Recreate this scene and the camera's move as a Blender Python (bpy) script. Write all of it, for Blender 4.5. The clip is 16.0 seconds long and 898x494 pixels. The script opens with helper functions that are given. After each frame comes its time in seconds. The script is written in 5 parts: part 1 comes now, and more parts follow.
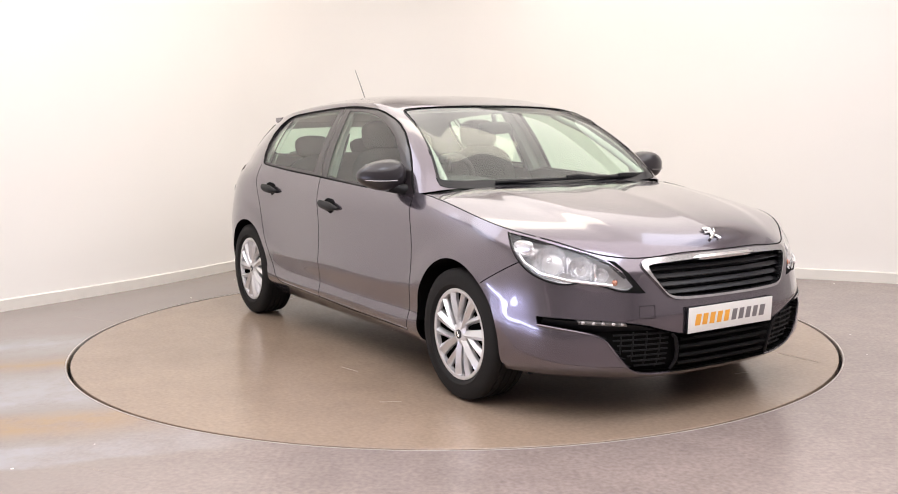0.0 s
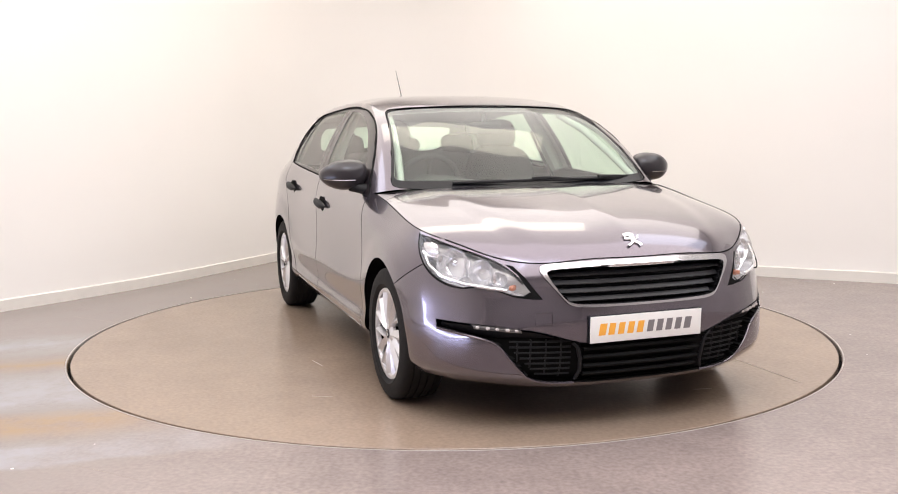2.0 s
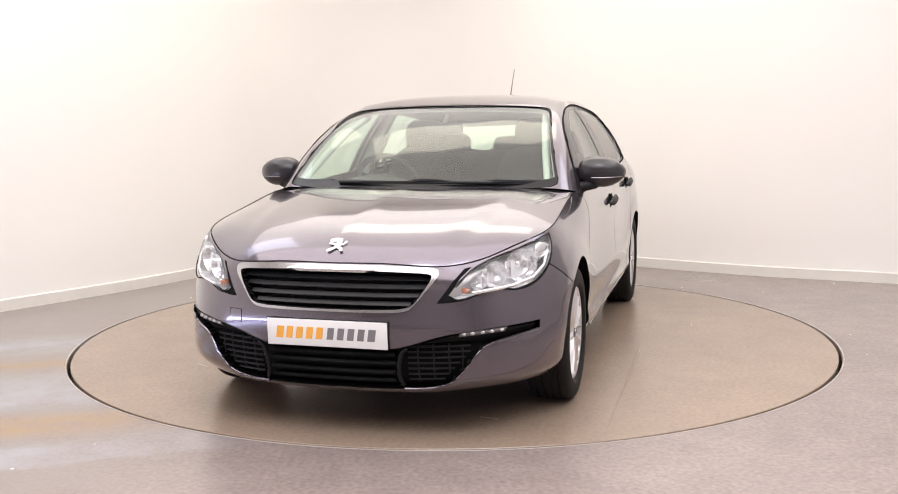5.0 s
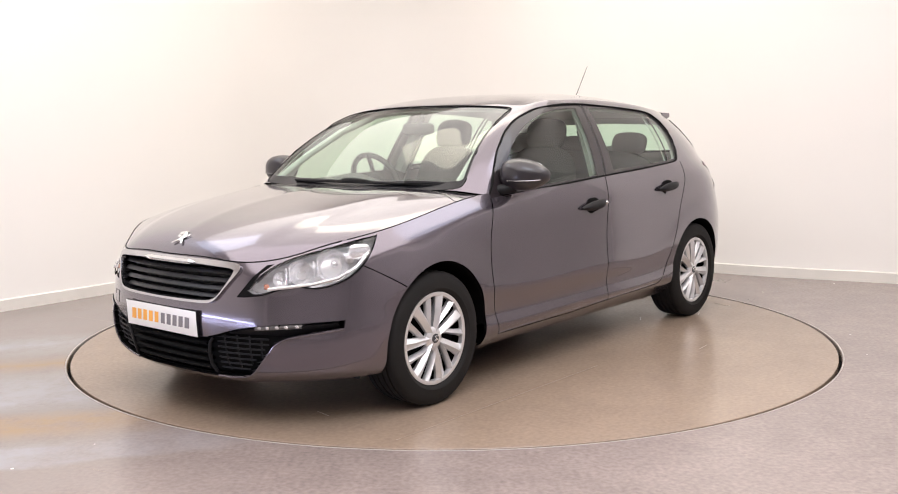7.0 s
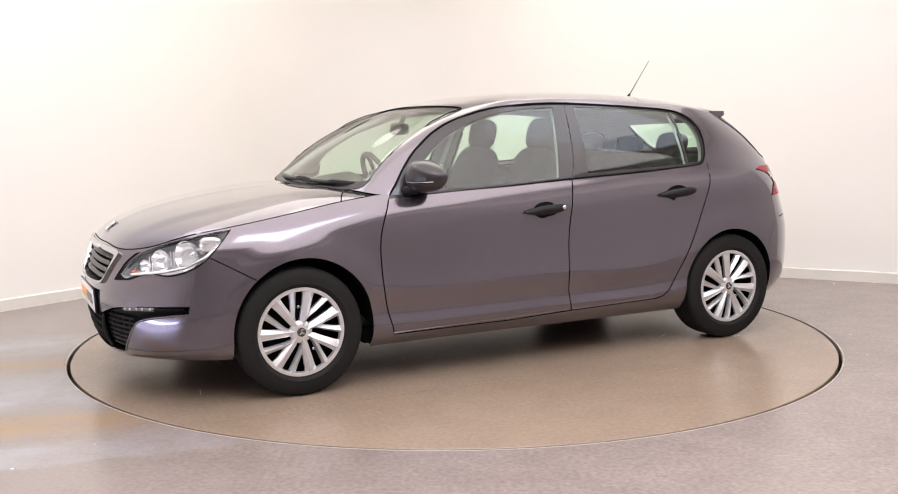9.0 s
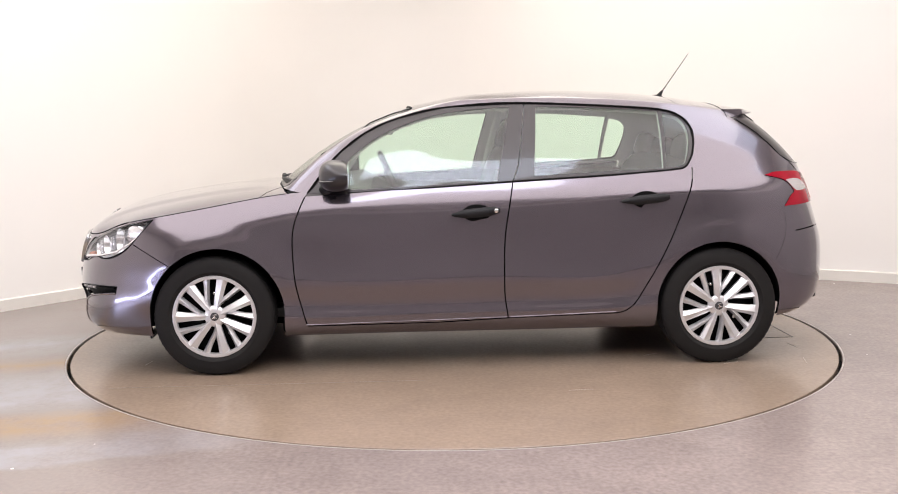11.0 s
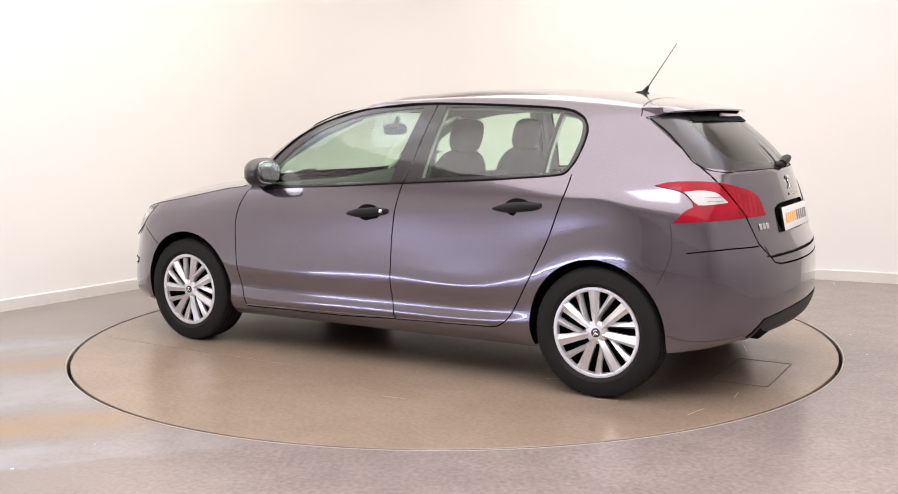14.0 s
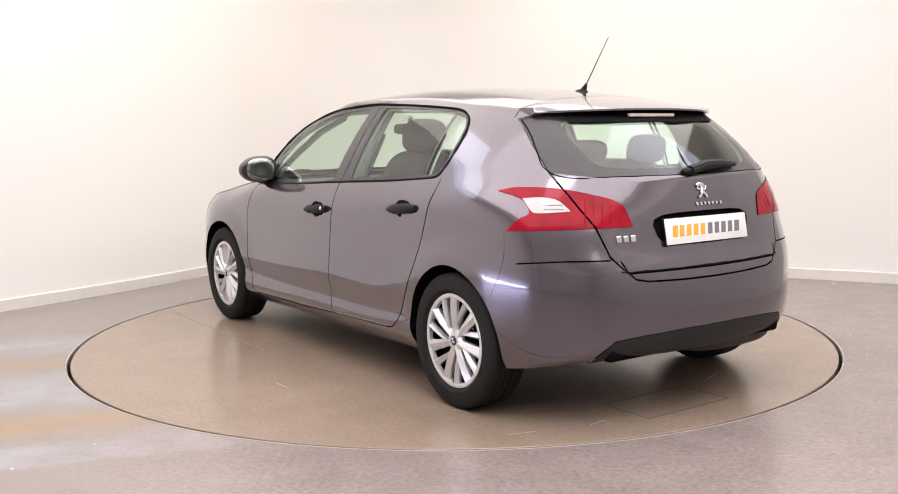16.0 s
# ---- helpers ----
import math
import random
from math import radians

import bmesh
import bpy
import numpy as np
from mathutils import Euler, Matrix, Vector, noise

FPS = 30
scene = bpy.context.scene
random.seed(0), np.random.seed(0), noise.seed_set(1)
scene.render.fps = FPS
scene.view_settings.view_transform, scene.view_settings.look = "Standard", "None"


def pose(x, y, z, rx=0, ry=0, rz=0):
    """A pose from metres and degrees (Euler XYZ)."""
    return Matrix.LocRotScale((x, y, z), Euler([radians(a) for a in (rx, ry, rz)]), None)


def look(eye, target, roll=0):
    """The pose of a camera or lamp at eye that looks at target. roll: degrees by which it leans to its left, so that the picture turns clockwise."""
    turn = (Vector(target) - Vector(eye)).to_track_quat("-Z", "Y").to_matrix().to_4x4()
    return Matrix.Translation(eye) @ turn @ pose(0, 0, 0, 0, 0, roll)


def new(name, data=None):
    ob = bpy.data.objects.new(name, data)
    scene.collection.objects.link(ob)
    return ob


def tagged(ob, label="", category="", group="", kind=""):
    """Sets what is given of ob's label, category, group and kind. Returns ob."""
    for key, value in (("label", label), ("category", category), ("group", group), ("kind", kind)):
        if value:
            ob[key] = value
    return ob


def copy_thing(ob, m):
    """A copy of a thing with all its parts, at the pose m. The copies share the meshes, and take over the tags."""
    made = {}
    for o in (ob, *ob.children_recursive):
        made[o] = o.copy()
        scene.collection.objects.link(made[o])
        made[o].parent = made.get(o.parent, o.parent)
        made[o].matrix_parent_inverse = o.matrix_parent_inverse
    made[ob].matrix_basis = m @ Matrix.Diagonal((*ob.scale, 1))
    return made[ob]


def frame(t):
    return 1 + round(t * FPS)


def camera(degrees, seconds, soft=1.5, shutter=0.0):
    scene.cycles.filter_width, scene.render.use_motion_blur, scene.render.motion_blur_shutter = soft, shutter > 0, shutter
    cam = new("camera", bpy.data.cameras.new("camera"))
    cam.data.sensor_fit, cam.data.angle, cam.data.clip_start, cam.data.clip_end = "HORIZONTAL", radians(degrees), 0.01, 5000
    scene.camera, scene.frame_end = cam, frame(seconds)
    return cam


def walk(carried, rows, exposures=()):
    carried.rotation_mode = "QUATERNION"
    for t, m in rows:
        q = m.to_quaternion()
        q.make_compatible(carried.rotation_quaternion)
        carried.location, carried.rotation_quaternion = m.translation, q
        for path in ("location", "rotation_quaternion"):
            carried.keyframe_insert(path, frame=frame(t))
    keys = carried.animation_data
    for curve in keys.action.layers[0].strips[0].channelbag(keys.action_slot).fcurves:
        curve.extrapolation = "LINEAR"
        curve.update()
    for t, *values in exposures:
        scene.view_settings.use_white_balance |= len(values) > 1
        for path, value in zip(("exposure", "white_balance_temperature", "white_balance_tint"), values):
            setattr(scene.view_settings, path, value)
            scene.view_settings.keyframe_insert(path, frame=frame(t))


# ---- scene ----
# camera: stands still on a tripod
EYE = (0.0209, -5.8986, 1.2508)
cam = camera(49.58, 16.0, soft=1.0)
CAM_POSE = pose(*EYE, 90 - 7.0065, 0, 0.4283) @ pose(0, 0, 0, 0, 0, -0.6511)
walk(cam, [(0.0, CAM_POSE), (16.0, CAM_POSE)], exposures=[(0.0, 0.09), (16.0, 0.09)])

# ---- light ----
world = bpy.data.worlds.new("world")
scene.world = world
world.use_nodes = True
world.node_tree.nodes["Background"].inputs[0].default_value = (1.0, 0.93, 0.86, 1)
world.node_tree.nodes["Background"].inputs[1].default_value = 0.05


def area(name, at, target, sx, sy, watts, colour):
    d = bpy.data.lights.new(name, "AREA")
    d.shape, d.size, d.size_y, d.energy, d.color = "RECTANGLE", sx, sy, watts, colour
    ob = new(name, d)
    ob.matrix_world = look(at, target)
    return ob


WARM = (1.0, 0.937, 0.937)
COOL = (0.60, 0.66, 1.0)
CEIL = 3.5

# glowing ceiling: a large diffuser before the car, a dimmer one with a brighter yellowish panel over the car, cool panels round it; a long cool strip of daylight low along one side
area("ceiling_light", (0.6, -3.9, CEIL - 0.05), (0.6, -3.9, 0), 8.0, 5.4, 332, WARM)
area("ceiling_light", (0, 1.0, CEIL - 0.05), (0, 1.0, 0), 6.6, 4.6, 158, (1.0, 0.942, 0.90))
area("ceiling_light", (0, 0.8, CEIL - 0.10), (0, 0.8, 0), 2.6, 1.0, 17, (1.0, 0.95, 0.74))
for px, py, watts in ((0.4, -3.6, 44), (-2.9, -0.3, 17), (2.9, -0.6, 15)):
    area("cool_panel", (px, py, CEIL - 0.12), (px, py, 0), 2.0, 1.3, watts, (0.74, 0.82, 1.0))
area("side_light", (-4.05, -3.2, 0.15), (0.0, -2.6, 0.15), 5.0, 0.11, 36, COOL)

# ---- materials ----


def node(nt, kind, **inputs):
    n = nt.nodes.new(kind)
    for k, v in inputs.items():
        n.inputs[k.replace("_", " ")].default_value = v
    return n


def mat(name, colour, rough=0.5, metal=0.0, scale=0.0, vary=0.1, bump=0.0, coat=0.0, spec=0.5, rvary=0.0, detail=6.0):
    m = bpy.data.materials.new(name)
    m.use_nodes = True
    nt = m.node_tree
    b = nt.nodes["Principled BSDF"]
    b.inputs["Base Color"].default_value = (*colour, 1)
    b.inputs["Roughness"].default_value = rough
    b.inputs["Metallic"].default_value = metal
    b.inputs["Specular IOR Level"].default_value = spec
    b.inputs["Coat Weight"].default_value = coat
    b.inputs["Coat Roughness"].default_value = 0.015
    if scale:
        tc = nt.nodes.new("ShaderNodeTexCoord")
        nz = nt.nodes.new("ShaderNodeTexNoise")
        nz.inputs["Scale"].default_value = scale
        nz.inputs["Detail"].default_value = detail
        nt.links.new(tc.outputs["Object"], nz.inputs["Vector"])
        mx = nt.nodes.new("ShaderNodeMix")
        mx.data_type = "RGBA"
        mx.inputs["A"].default_value = (*[c * (1 - vary) for c in colour], 1)
        mx.inputs["B"].default_value = (*[min(1, c * (1 + vary)) for c in colour], 1)
        nt.links.new(nz.outputs["Fac"], mx.inputs["Factor"])
        nt.links.new(mx.outputs["Result"], b.inputs["Base Color"])
        if rvary:
            mr = nt.nodes.new("ShaderNodeMapRange")
            mr.inputs["To Min"].default_value = max(0.02, rough - rvary)
            mr.inputs["To Max"].default_value = rough + rvary
            nt.links.new(nz.outputs["Fac"], mr.inputs["Value"])
            nt.links.new(mr.outputs["Result"], b.inputs["Roughness"])
        if bump:
            bp = nt.nodes.new("ShaderNodeBump")
            bp.inputs["Strength"].default_value = bump
            bp.inputs["Distance"].default_value = 0.004
            nt.links.new(nz.outputs["Fac"], bp.inputs["Height"])
            nt.links.new(bp.outputs["Normal"], b.inputs["Normal"])
    return m


def glass_mat(name, tint, rough=0.0, gloss=1.0):
    """Thin tinted pane: tinted transmission under a clear reflection."""
    m = bpy.data.materials.new(name)
    m.use_nodes = True
    nt = m.node_tree
    nt.nodes.clear()
    out = nt.nodes.new("ShaderNodeOutputMaterial")
    tr = nt.nodes.new("ShaderNodeBsdfTransparent")
    tr.inputs[0].default_value = (*tint, 1)
    gl = nt.nodes.new("ShaderNodeBsdfGlossy")
    gl.inputs["Roughness"].default_value = rough
    fr = nt.nodes.new("ShaderNodeLayerWeight")
    fr.inputs[0].default_value = 0.5
    pw = nt.nodes.new("ShaderNodeMath")
    pw.operation = "POWER"
    pw.inputs[1].default_value = 4.0
    mu = nt.nodes.new("ShaderNodeMath")
    mu.operation = "MULTIPLY_ADD"
    mu.inputs[1].default_value = 0.85
    mu.inputs[2].default_value = 0.045 * gloss
    mx = nt.nodes.new("ShaderNodeMixShader")
    nt.links.new(fr.outputs["Facing"], pw.inputs[0])
    nt.links.new(pw.outputs[0], mu.inputs[0])
    nt.links.new(mu.outputs[0], mx.inputs[0])
    nt.links.new(tr.outputs[0], mx.inputs[1])
    nt.links.new(gl.outputs[0], mx.inputs[2])
    nt.links.new(mx.outputs[0], out.inputs[0])
    return m


def paint_mat():
    """Metallic grey paint with fine flake under clear coat."""
    m = mat("metallic_grey_paint", (0.11, 0.090, 0.099), rough=0.175, metal=0.8, coat=1.0)
    m.node_tree.nodes["Principled BSDF"].inputs["Coat IOR"].default_value = 1.55
    nt = m.node_tree
    b = nt.nodes["Principled BSDF"]
    tc = nt.nodes.new("ShaderNodeTexCoord")
    v = nt.nodes.new("ShaderNodeTexVoronoi")
    v.inputs["Scale"].default_value = 900
    nt.links.new(tc.outputs["Object"], v.inputs["Vector"])
    mx = nt.nodes.new("ShaderNodeMix")
    mx.data_type = "RGBA"
    mx.inputs["A"].default_value = (0.116, 0.101, 0.118, 1)
    mx.inputs["B"].default_value = (0.182, 0.158, 0.186, 1)
    nt.links.new(v.outputs["Color"], mx.inputs["Factor"])
    nt.links.new(mx.outputs["Result"], b.inputs["Base Color"])
    return m


PAINT = paint_mat()
BLACK = mat("satin_black_plastic", (0.009, 0.009, 0.010), rough=0.5, spec=0.25, scale=60, vary=0.25, bump=0.05)
GLOSSBLACK = mat("gloss_black_trim", (0.007, 0.007, 0.009), rough=0.25, spec=0.35, scale=3, vary=0.1)
DARK = mat("dark_underbody", (0.005, 0.005, 0.005), rough=0.95, spec=0.05, scale=20, vary=0.3)
GREYTRIM = mat("grey_textured_plastic", (0.045, 0.043, 0.045), rough=0.6, scale=90, vary=0.2, bump=0.1)
RUBBER = mat("tyre_rubber", (0.012, 0.011, 0.0105), rough=0.72, spec=0.22, scale=30, vary=0.35, bump=0.08, rvary=0.1)
SILVER = mat("silver_wheel_paint", (0.70, 0.695, 0.70), rough=0.33, metal=0.65, coat=0.3, scale=40, vary=0.06)
CHROME = mat("chrome", (0.82, 0.82, 0.82), rough=0.08, metal=1.0, scale=8, vary=0.03)
SATIN = mat("satin_chrome", (0.75, 0.74, 0.73), rough=0.22, metal=1.0, scale=15, vary=0.04)
WHITE = mat("white_plate", (0.82, 0.81, 0.78), rough=0.3, scale=12, vary=0.03)
ORANGE = mat("orange_lettering", (0.90, 0.42, 0.06), rough=0.4, scale=40, vary=0.05)
GREYLET = mat("grey_lettering", (0.20, 0.185, 0.19), rough=0.4, scale=40, vary=0.08)
RED = mat("red_lamp_plastic", (0.29, 0.004, 0.016), rough=0.10, coat=0.0, spec=0.22, scale=11, vary=0.5)
CLEARWHITE = mat("clear_lamp_plastic", (0.46, 0.43, 0.42), rough=0.15, coat=1.0, scale=30, vary=0.12)
DEEPRED = mat("deep_red_lamp_plastic", (0.24, 0.001, 0.008), rough=0.2, coat=0.0, spec=0.15, scale=9, vary=0.3)
AMBER = mat("amber_lamp_plastic", (0.50, 0.20, 0.12), rough=0.15, coat=1.0, scale=30, vary=0.1)
FABRIC = mat("dark_seat_fabric", (0.020, 0.020, 0.022), rough=0.9, scale=3, vary=0.1)
DASH = mat("dark_dashboard_plastic", (0.02, 0.02, 0.021), rough=0.65, scale=4, vary=0.15)
LINER = mat("pale_grey_headlining", (0.52, 0.51, 0.49), rough=0.9, scale=4, vary=0.06)
GLASS = glass_mat("side_glass", (0.77, 0.92, 0.81), rough=0.04, gloss=2.0)
GLASSW = glass_mat("windscreen_glass", (0.80, 0.92, 0.82), rough=0.03, gloss=2.2)
GLASSR = glass_mat("rear_window_glass", (0.77, 0.92, 0.81), rough=0.07, gloss=2.6)
LENS = glass_mat("lamp_lens", (0.97, 0.97, 0.97), gloss=0.45)
GAPBLACK = mat("black_rubber_and_recess_shade", (0.005, 0.005, 0.005), rough=0.8, spec=0.15, scale=50, vary=0.2)
REFLECT = mat("lamp_reflector", (0.88, 0.88, 0.89), rough=0.16, metal=0.75, scale=20, vary=0.05)


def wall_mat():
    m = mat("off_white_painted_wall", (0.86, 0.835, 0.80), rough=0.75, scale=1.2, vary=0.025, bump=0.02)
    return m


def floor_mat(name, base, seed, streak, stained=False):
    """Worn resin-coated floor: broad mottling, scuffs and specks."""
    m = bpy.data.materials.new(name)
    m.use_nodes = True
    nt = m.node_tree
    b = nt.nodes["Principled BSDF"]
    tc = nt.nodes.new("ShaderNodeTexCoord")
    mp = nt.nodes.new("ShaderNodeMapping")
    mp.inputs["Location"].default_value = (seed, seed * 2, 0)
    nt.links.new(tc.outputs["Object"], mp.inputs["Vector"])
    n1 = node(nt, "ShaderNodeTexNoise", Scale=0.9, Detail=4.0)
    n2 = node(nt, "ShaderNodeTexNoise", Scale=48.0, Detail=8.0)
    n3 = node(nt, "ShaderNodeTexNoise", Scale=5.0, Detail=6.0, Roughness=0.7)
    for n in (n1, n2, n3):
        nt.links.new(mp.outputs["Vector"], n.inputs["Vector"])
    r = nt.nodes.new("ShaderNodeValToRGB")
    r.color_ramp.elements[0].position, r.color_ramp.elements[1].position = 0.3, 0.7
    r.color_ramp.elements[0].color = (*[c * 0.9 for c in base], 1)
    r.color_ramp.elements[1].color = (*[c * 1.08 for c in base], 1)
    nt.links.new(n1.outputs["Fac"], r.inputs["Fac"])
    m2 = nt.nodes.new("ShaderNodeMix")
    m2.data_type, m2.blend_type = "RGBA", "OVERLAY"
    m2.inputs["Factor"].default_value = 0.4 * streak
    nt.links.new(r.outputs["Color"], m2.inputs["A"])
    nt.links.new(n2.outputs["Fac"], m2.inputs["B"])
    m3 = nt.nodes.new("ShaderNodeMix")
    m3.data_type, m3.blend_type = "RGBA", "OVERLAY"
    m3.inputs["Factor"].default_value = 0.25 * streak
    nt.links.new(m2.outputs["Result"], m3.inputs["A"])
    nt.links.new(n3.outputs["Fac"], m3.inputs["B"])
    top = m3.outputs["Result"]
    if stained:
        # tyre-swept bands of ochre and blue-grey coming in from one side
        sp = nt.nodes.new("ShaderNodeSeparateXYZ")
        nt.links.new(tc.outputs["Object"], sp.inputs[0])
        wob = node(nt, "ShaderNodeTexNoise", Scale=1.6, Detail=5.0, Roughness=0.65)
        nt.links.new(tc.outputs["Object"], wob.inputs["Vector"])

        def calc(op, a, bb, cc=None):
            n = nt.nodes.new("ShaderNodeMath")
            n.operation = op
            for k, v in enumerate((a, bb, cc)):
                if v is None:
                    continue
                if isinstance(v, (int, float)):
                    n.inputs[k].default_value = v
                else:
                    nt.links.new(v, n.inputs[k])
            return n.outputs[0]

        along = calc("MULTIPLY_ADD", sp.outputs[0], -0.28, sp.outputs[1])
        u = calc("MULTIPLY_ADD", wob.outputs["Fac"], 0.3, along)
        fr = nt.nodes.new("ShaderNodeMapRange")
        fr.inputs["From Min"].default_value, fr.inputs["From Max"].default_value = -2.3, 1.2
        nt.links.new(u, fr.inputs["Value"])
        ramp = nt.nodes.new("ShaderNodeValToRGB")
        e = ramp.color_ramp.elements
        e[0].position, e[0].color = 0.0, (0.236, 0.203, 0.187, 1)
        e[1].position, e[1].color = 1.0, (0.236, 0.203, 0.187, 1)
        for pos, col in ((0.140, (0.239, 0.206, 0.187)), (0.152, (0.293, 0.284, 0.291)), (0.215, (0.302, 0.298, 0.309)), (0.25, (0.252, 0.219, 0.196)), (0.30, (0.293, 0.201, 0.113)), (0.345, (0.293, 0.206, 0.122)), (0.39, (0.252, 0.223, 0.209)), (0.44, (0.306, 0.302, 0.313)), (0.55, (0.297, 0.289, 0.291)), (0.61, (0.252, 0.219, 0.2)), (0.665, (0.284, 0.201, 0.117)), (0.73, (0.252, 0.223, 0.204)), (0.82, (0.297, 0.293, 0.3)), (0.92, (0.236, 0.203, 0.187))):
            k = e.new(pos)
            k.color = (*col, 1)
        nt.links.new(fr.outputs["Result"], ramp.inputs["Fac"])
        far = calc("MULTIPLY_ADD", wob.outputs["Fac"], 1.1, sp.outputs[0])
        ms = nt.nodes.new("ShaderNodeMapRange")
        ms.inputs["From Min"].default_value, ms.inputs["From Max"].default_value = -0.15, -1.15
        nt.links.new(far, ms.inputs["Value"])
        m4 = nt.nodes.new("ShaderNodeMix")
        m4.data_type = "RGBA"
        worn = nt.nodes.new("ShaderNodeMapRange")
        worn.inputs["From Min"].default_value, worn.inputs["From Max"].default_value = 0.34, 0.58
        worn.inputs["To Min"].default_value, worn.inputs["To Max"].default_value = 0.45, 1.0
        nt.links.new(n3.outputs["Fac"], worn.inputs["Value"])
        nt.links.new(calc("MULTIPLY", ms.outputs["Result"], worn.outputs["Result"]), m4.inputs["Factor"])
        nt.links.new(top, m4.inputs["A"])
        nt.links.new(ramp.outputs["Color"], m4.inputs["B"])
        top = m4.outputs["Result"]
    nt.links.new(top, b.inputs["Base Color"])
    mr = nt.nodes.new("ShaderNodeMapRange")
    mr.inputs["To Min"].default_value, mr.inputs["To Max"].default_value = 0.18, 0.30
    nt.links.new(n1.outputs["Fac"], mr.inputs["Value"])
    nt.links.new(mr.outputs["Result"], b.inputs["Roughness"])
    bp = nt.nodes.new("ShaderNodeBump")
    bp.inputs["Strength"].default_value, bp.inputs["Distance"].default_value = 0.02, 0.003
    nt.links.new(n2.outputs["Fac"], bp.inputs["Height"])
    nt.links.new(bp.outputs["Normal"], b.inputs["Normal"])
    return m


WALL = wall_mat()
# greys of the two unseen panels that darken the car's reflections
PANEL_PALE = mat("pale_grey_reflection_panel", (0.46, 0.44, 0.43), rough=0.5, scale=2.0, vary=0.15)
PANEL_GREY = mat("grey_reflection_panel", (0.42, 0.40, 0.395), rough=0.5, scale=2.0, vary=0.15)
SKIRT = mat("white_skirting_paint", (0.74, 0.71, 0.66), rough=0.5, scale=6, vary=0.05)
FLOOR = floor_mat("worn_beige_floor", (0.247, 0.202, 0.185), 3.0, 1.0, True)
DISC = floor_mat("smooth_turntable_floor", (0.278, 0.210, 0.157), 11.0, 0.6)

# ---- mesh helpers ----


def link(name, verts, faces, material, parent=None, label="", smooth=True, normals=None):
    me = bpy.data.meshes.new(name)
    me.from_pydata([tuple(v) for v in verts], [], faces)
    if smooth:
        me.polygons.foreach_set("use_smooth", [True] * len(me.polygons))
    me.materials.append(material)
    me.update()
    if normals is not None:
        me.normals_split_custom_set_from_vertices([tuple(n) for n in normals])
    ob = new(name, me)
    if parent:
        ob.parent = parent
    if label:
        tagged(ob, label)
    return ob


def part(name, bm, material, parent, label="", smooth=True):
    me = bpy.data.meshes.new(name)
    bm.normal_update()
    bm.to_mesh(me)
    bm.free()
    if smooth:
        me.polygons.foreach_set("use_smooth", [True] * len(me.polygons))
        me.set_sharp_from_angle(angle=radians(38))
    me.materials.append(material)
    ob = new(name, me)
    ob.parent = parent
    if label:
        tagged(ob, label)
    return ob


def box(bm, cx, cy, cz, sx, sy, sz, bevel=0.0, m=None):
    g = bmesh.ops.create_cube(bm, size=1.0)
    vs = g["verts"]
    for v in vs:
        v.co = Vector((cx + v.co.x * sx, cy + v.co.y * sy, cz + v.co.z * sz))
    if m is not None:
        bmesh.ops.transform(bm, matrix=m, verts=vs)
    if bevel:
        es = list({e for v in vs for e in v.link_edges})
        bmesh.ops.bevel(bm, geom=es, offset=bevel, segments=3, profile=0.5, affect="EDGES")


def tube(bm, pts, rad, seg=8, cap=True):
    """A round rod along a list of points; rad may be one radius or one for each point."""
    pts = [Vector(p) for p in pts]
    rad = rad if isinstance(rad, (list, tuple)) else [rad] * len(pts)
    rings = []
    for i, p in enumerate(pts):
        d = (pts[min(i + 1, len(pts) - 1)] - pts[max(i - 1, 0)]).normalized()
        a = d.orthogonal().normalized() if i == 0 else (a - d * a.dot(d)).normalized()
        b = d.cross(a)
        rings.append([bm.verts.new(p + rad[i] * (math.cos(k * 2 * math.pi / seg) * a + math.sin(k * 2 * math.pi / seg) * b)) for k in range(seg)])
    for r, s in zip(rings, rings[1:]):
        for k in range(seg):
            bm.faces.new((r[k], r[(k + 1) % seg], s[(k + 1) % seg], s[k]))
    if cap:
        bm.faces.new(rings[0][::-1])
        bm.faces.new(rings[-1])


def lathe(bm, prof, seg=64, closed=False):
    """Turns a profile of (radius, y) round the y axis."""
    rings = [[bm.verts.new((r * math.cos(k * 2 * math.pi / seg), y, r * math.sin(k * 2 * math.pi / seg))) for k in range(seg)] for r, y in prof]
    pairs = list(zip(rings, rings[1:])) + ([(rings[-1], rings[0])] if closed else [])
    for r, s in pairs:
        for k in range(seg):
            bm.faces.new((r[k], s[k], s[(k + 1) % seg], r[(k + 1) % seg]))
    return rings


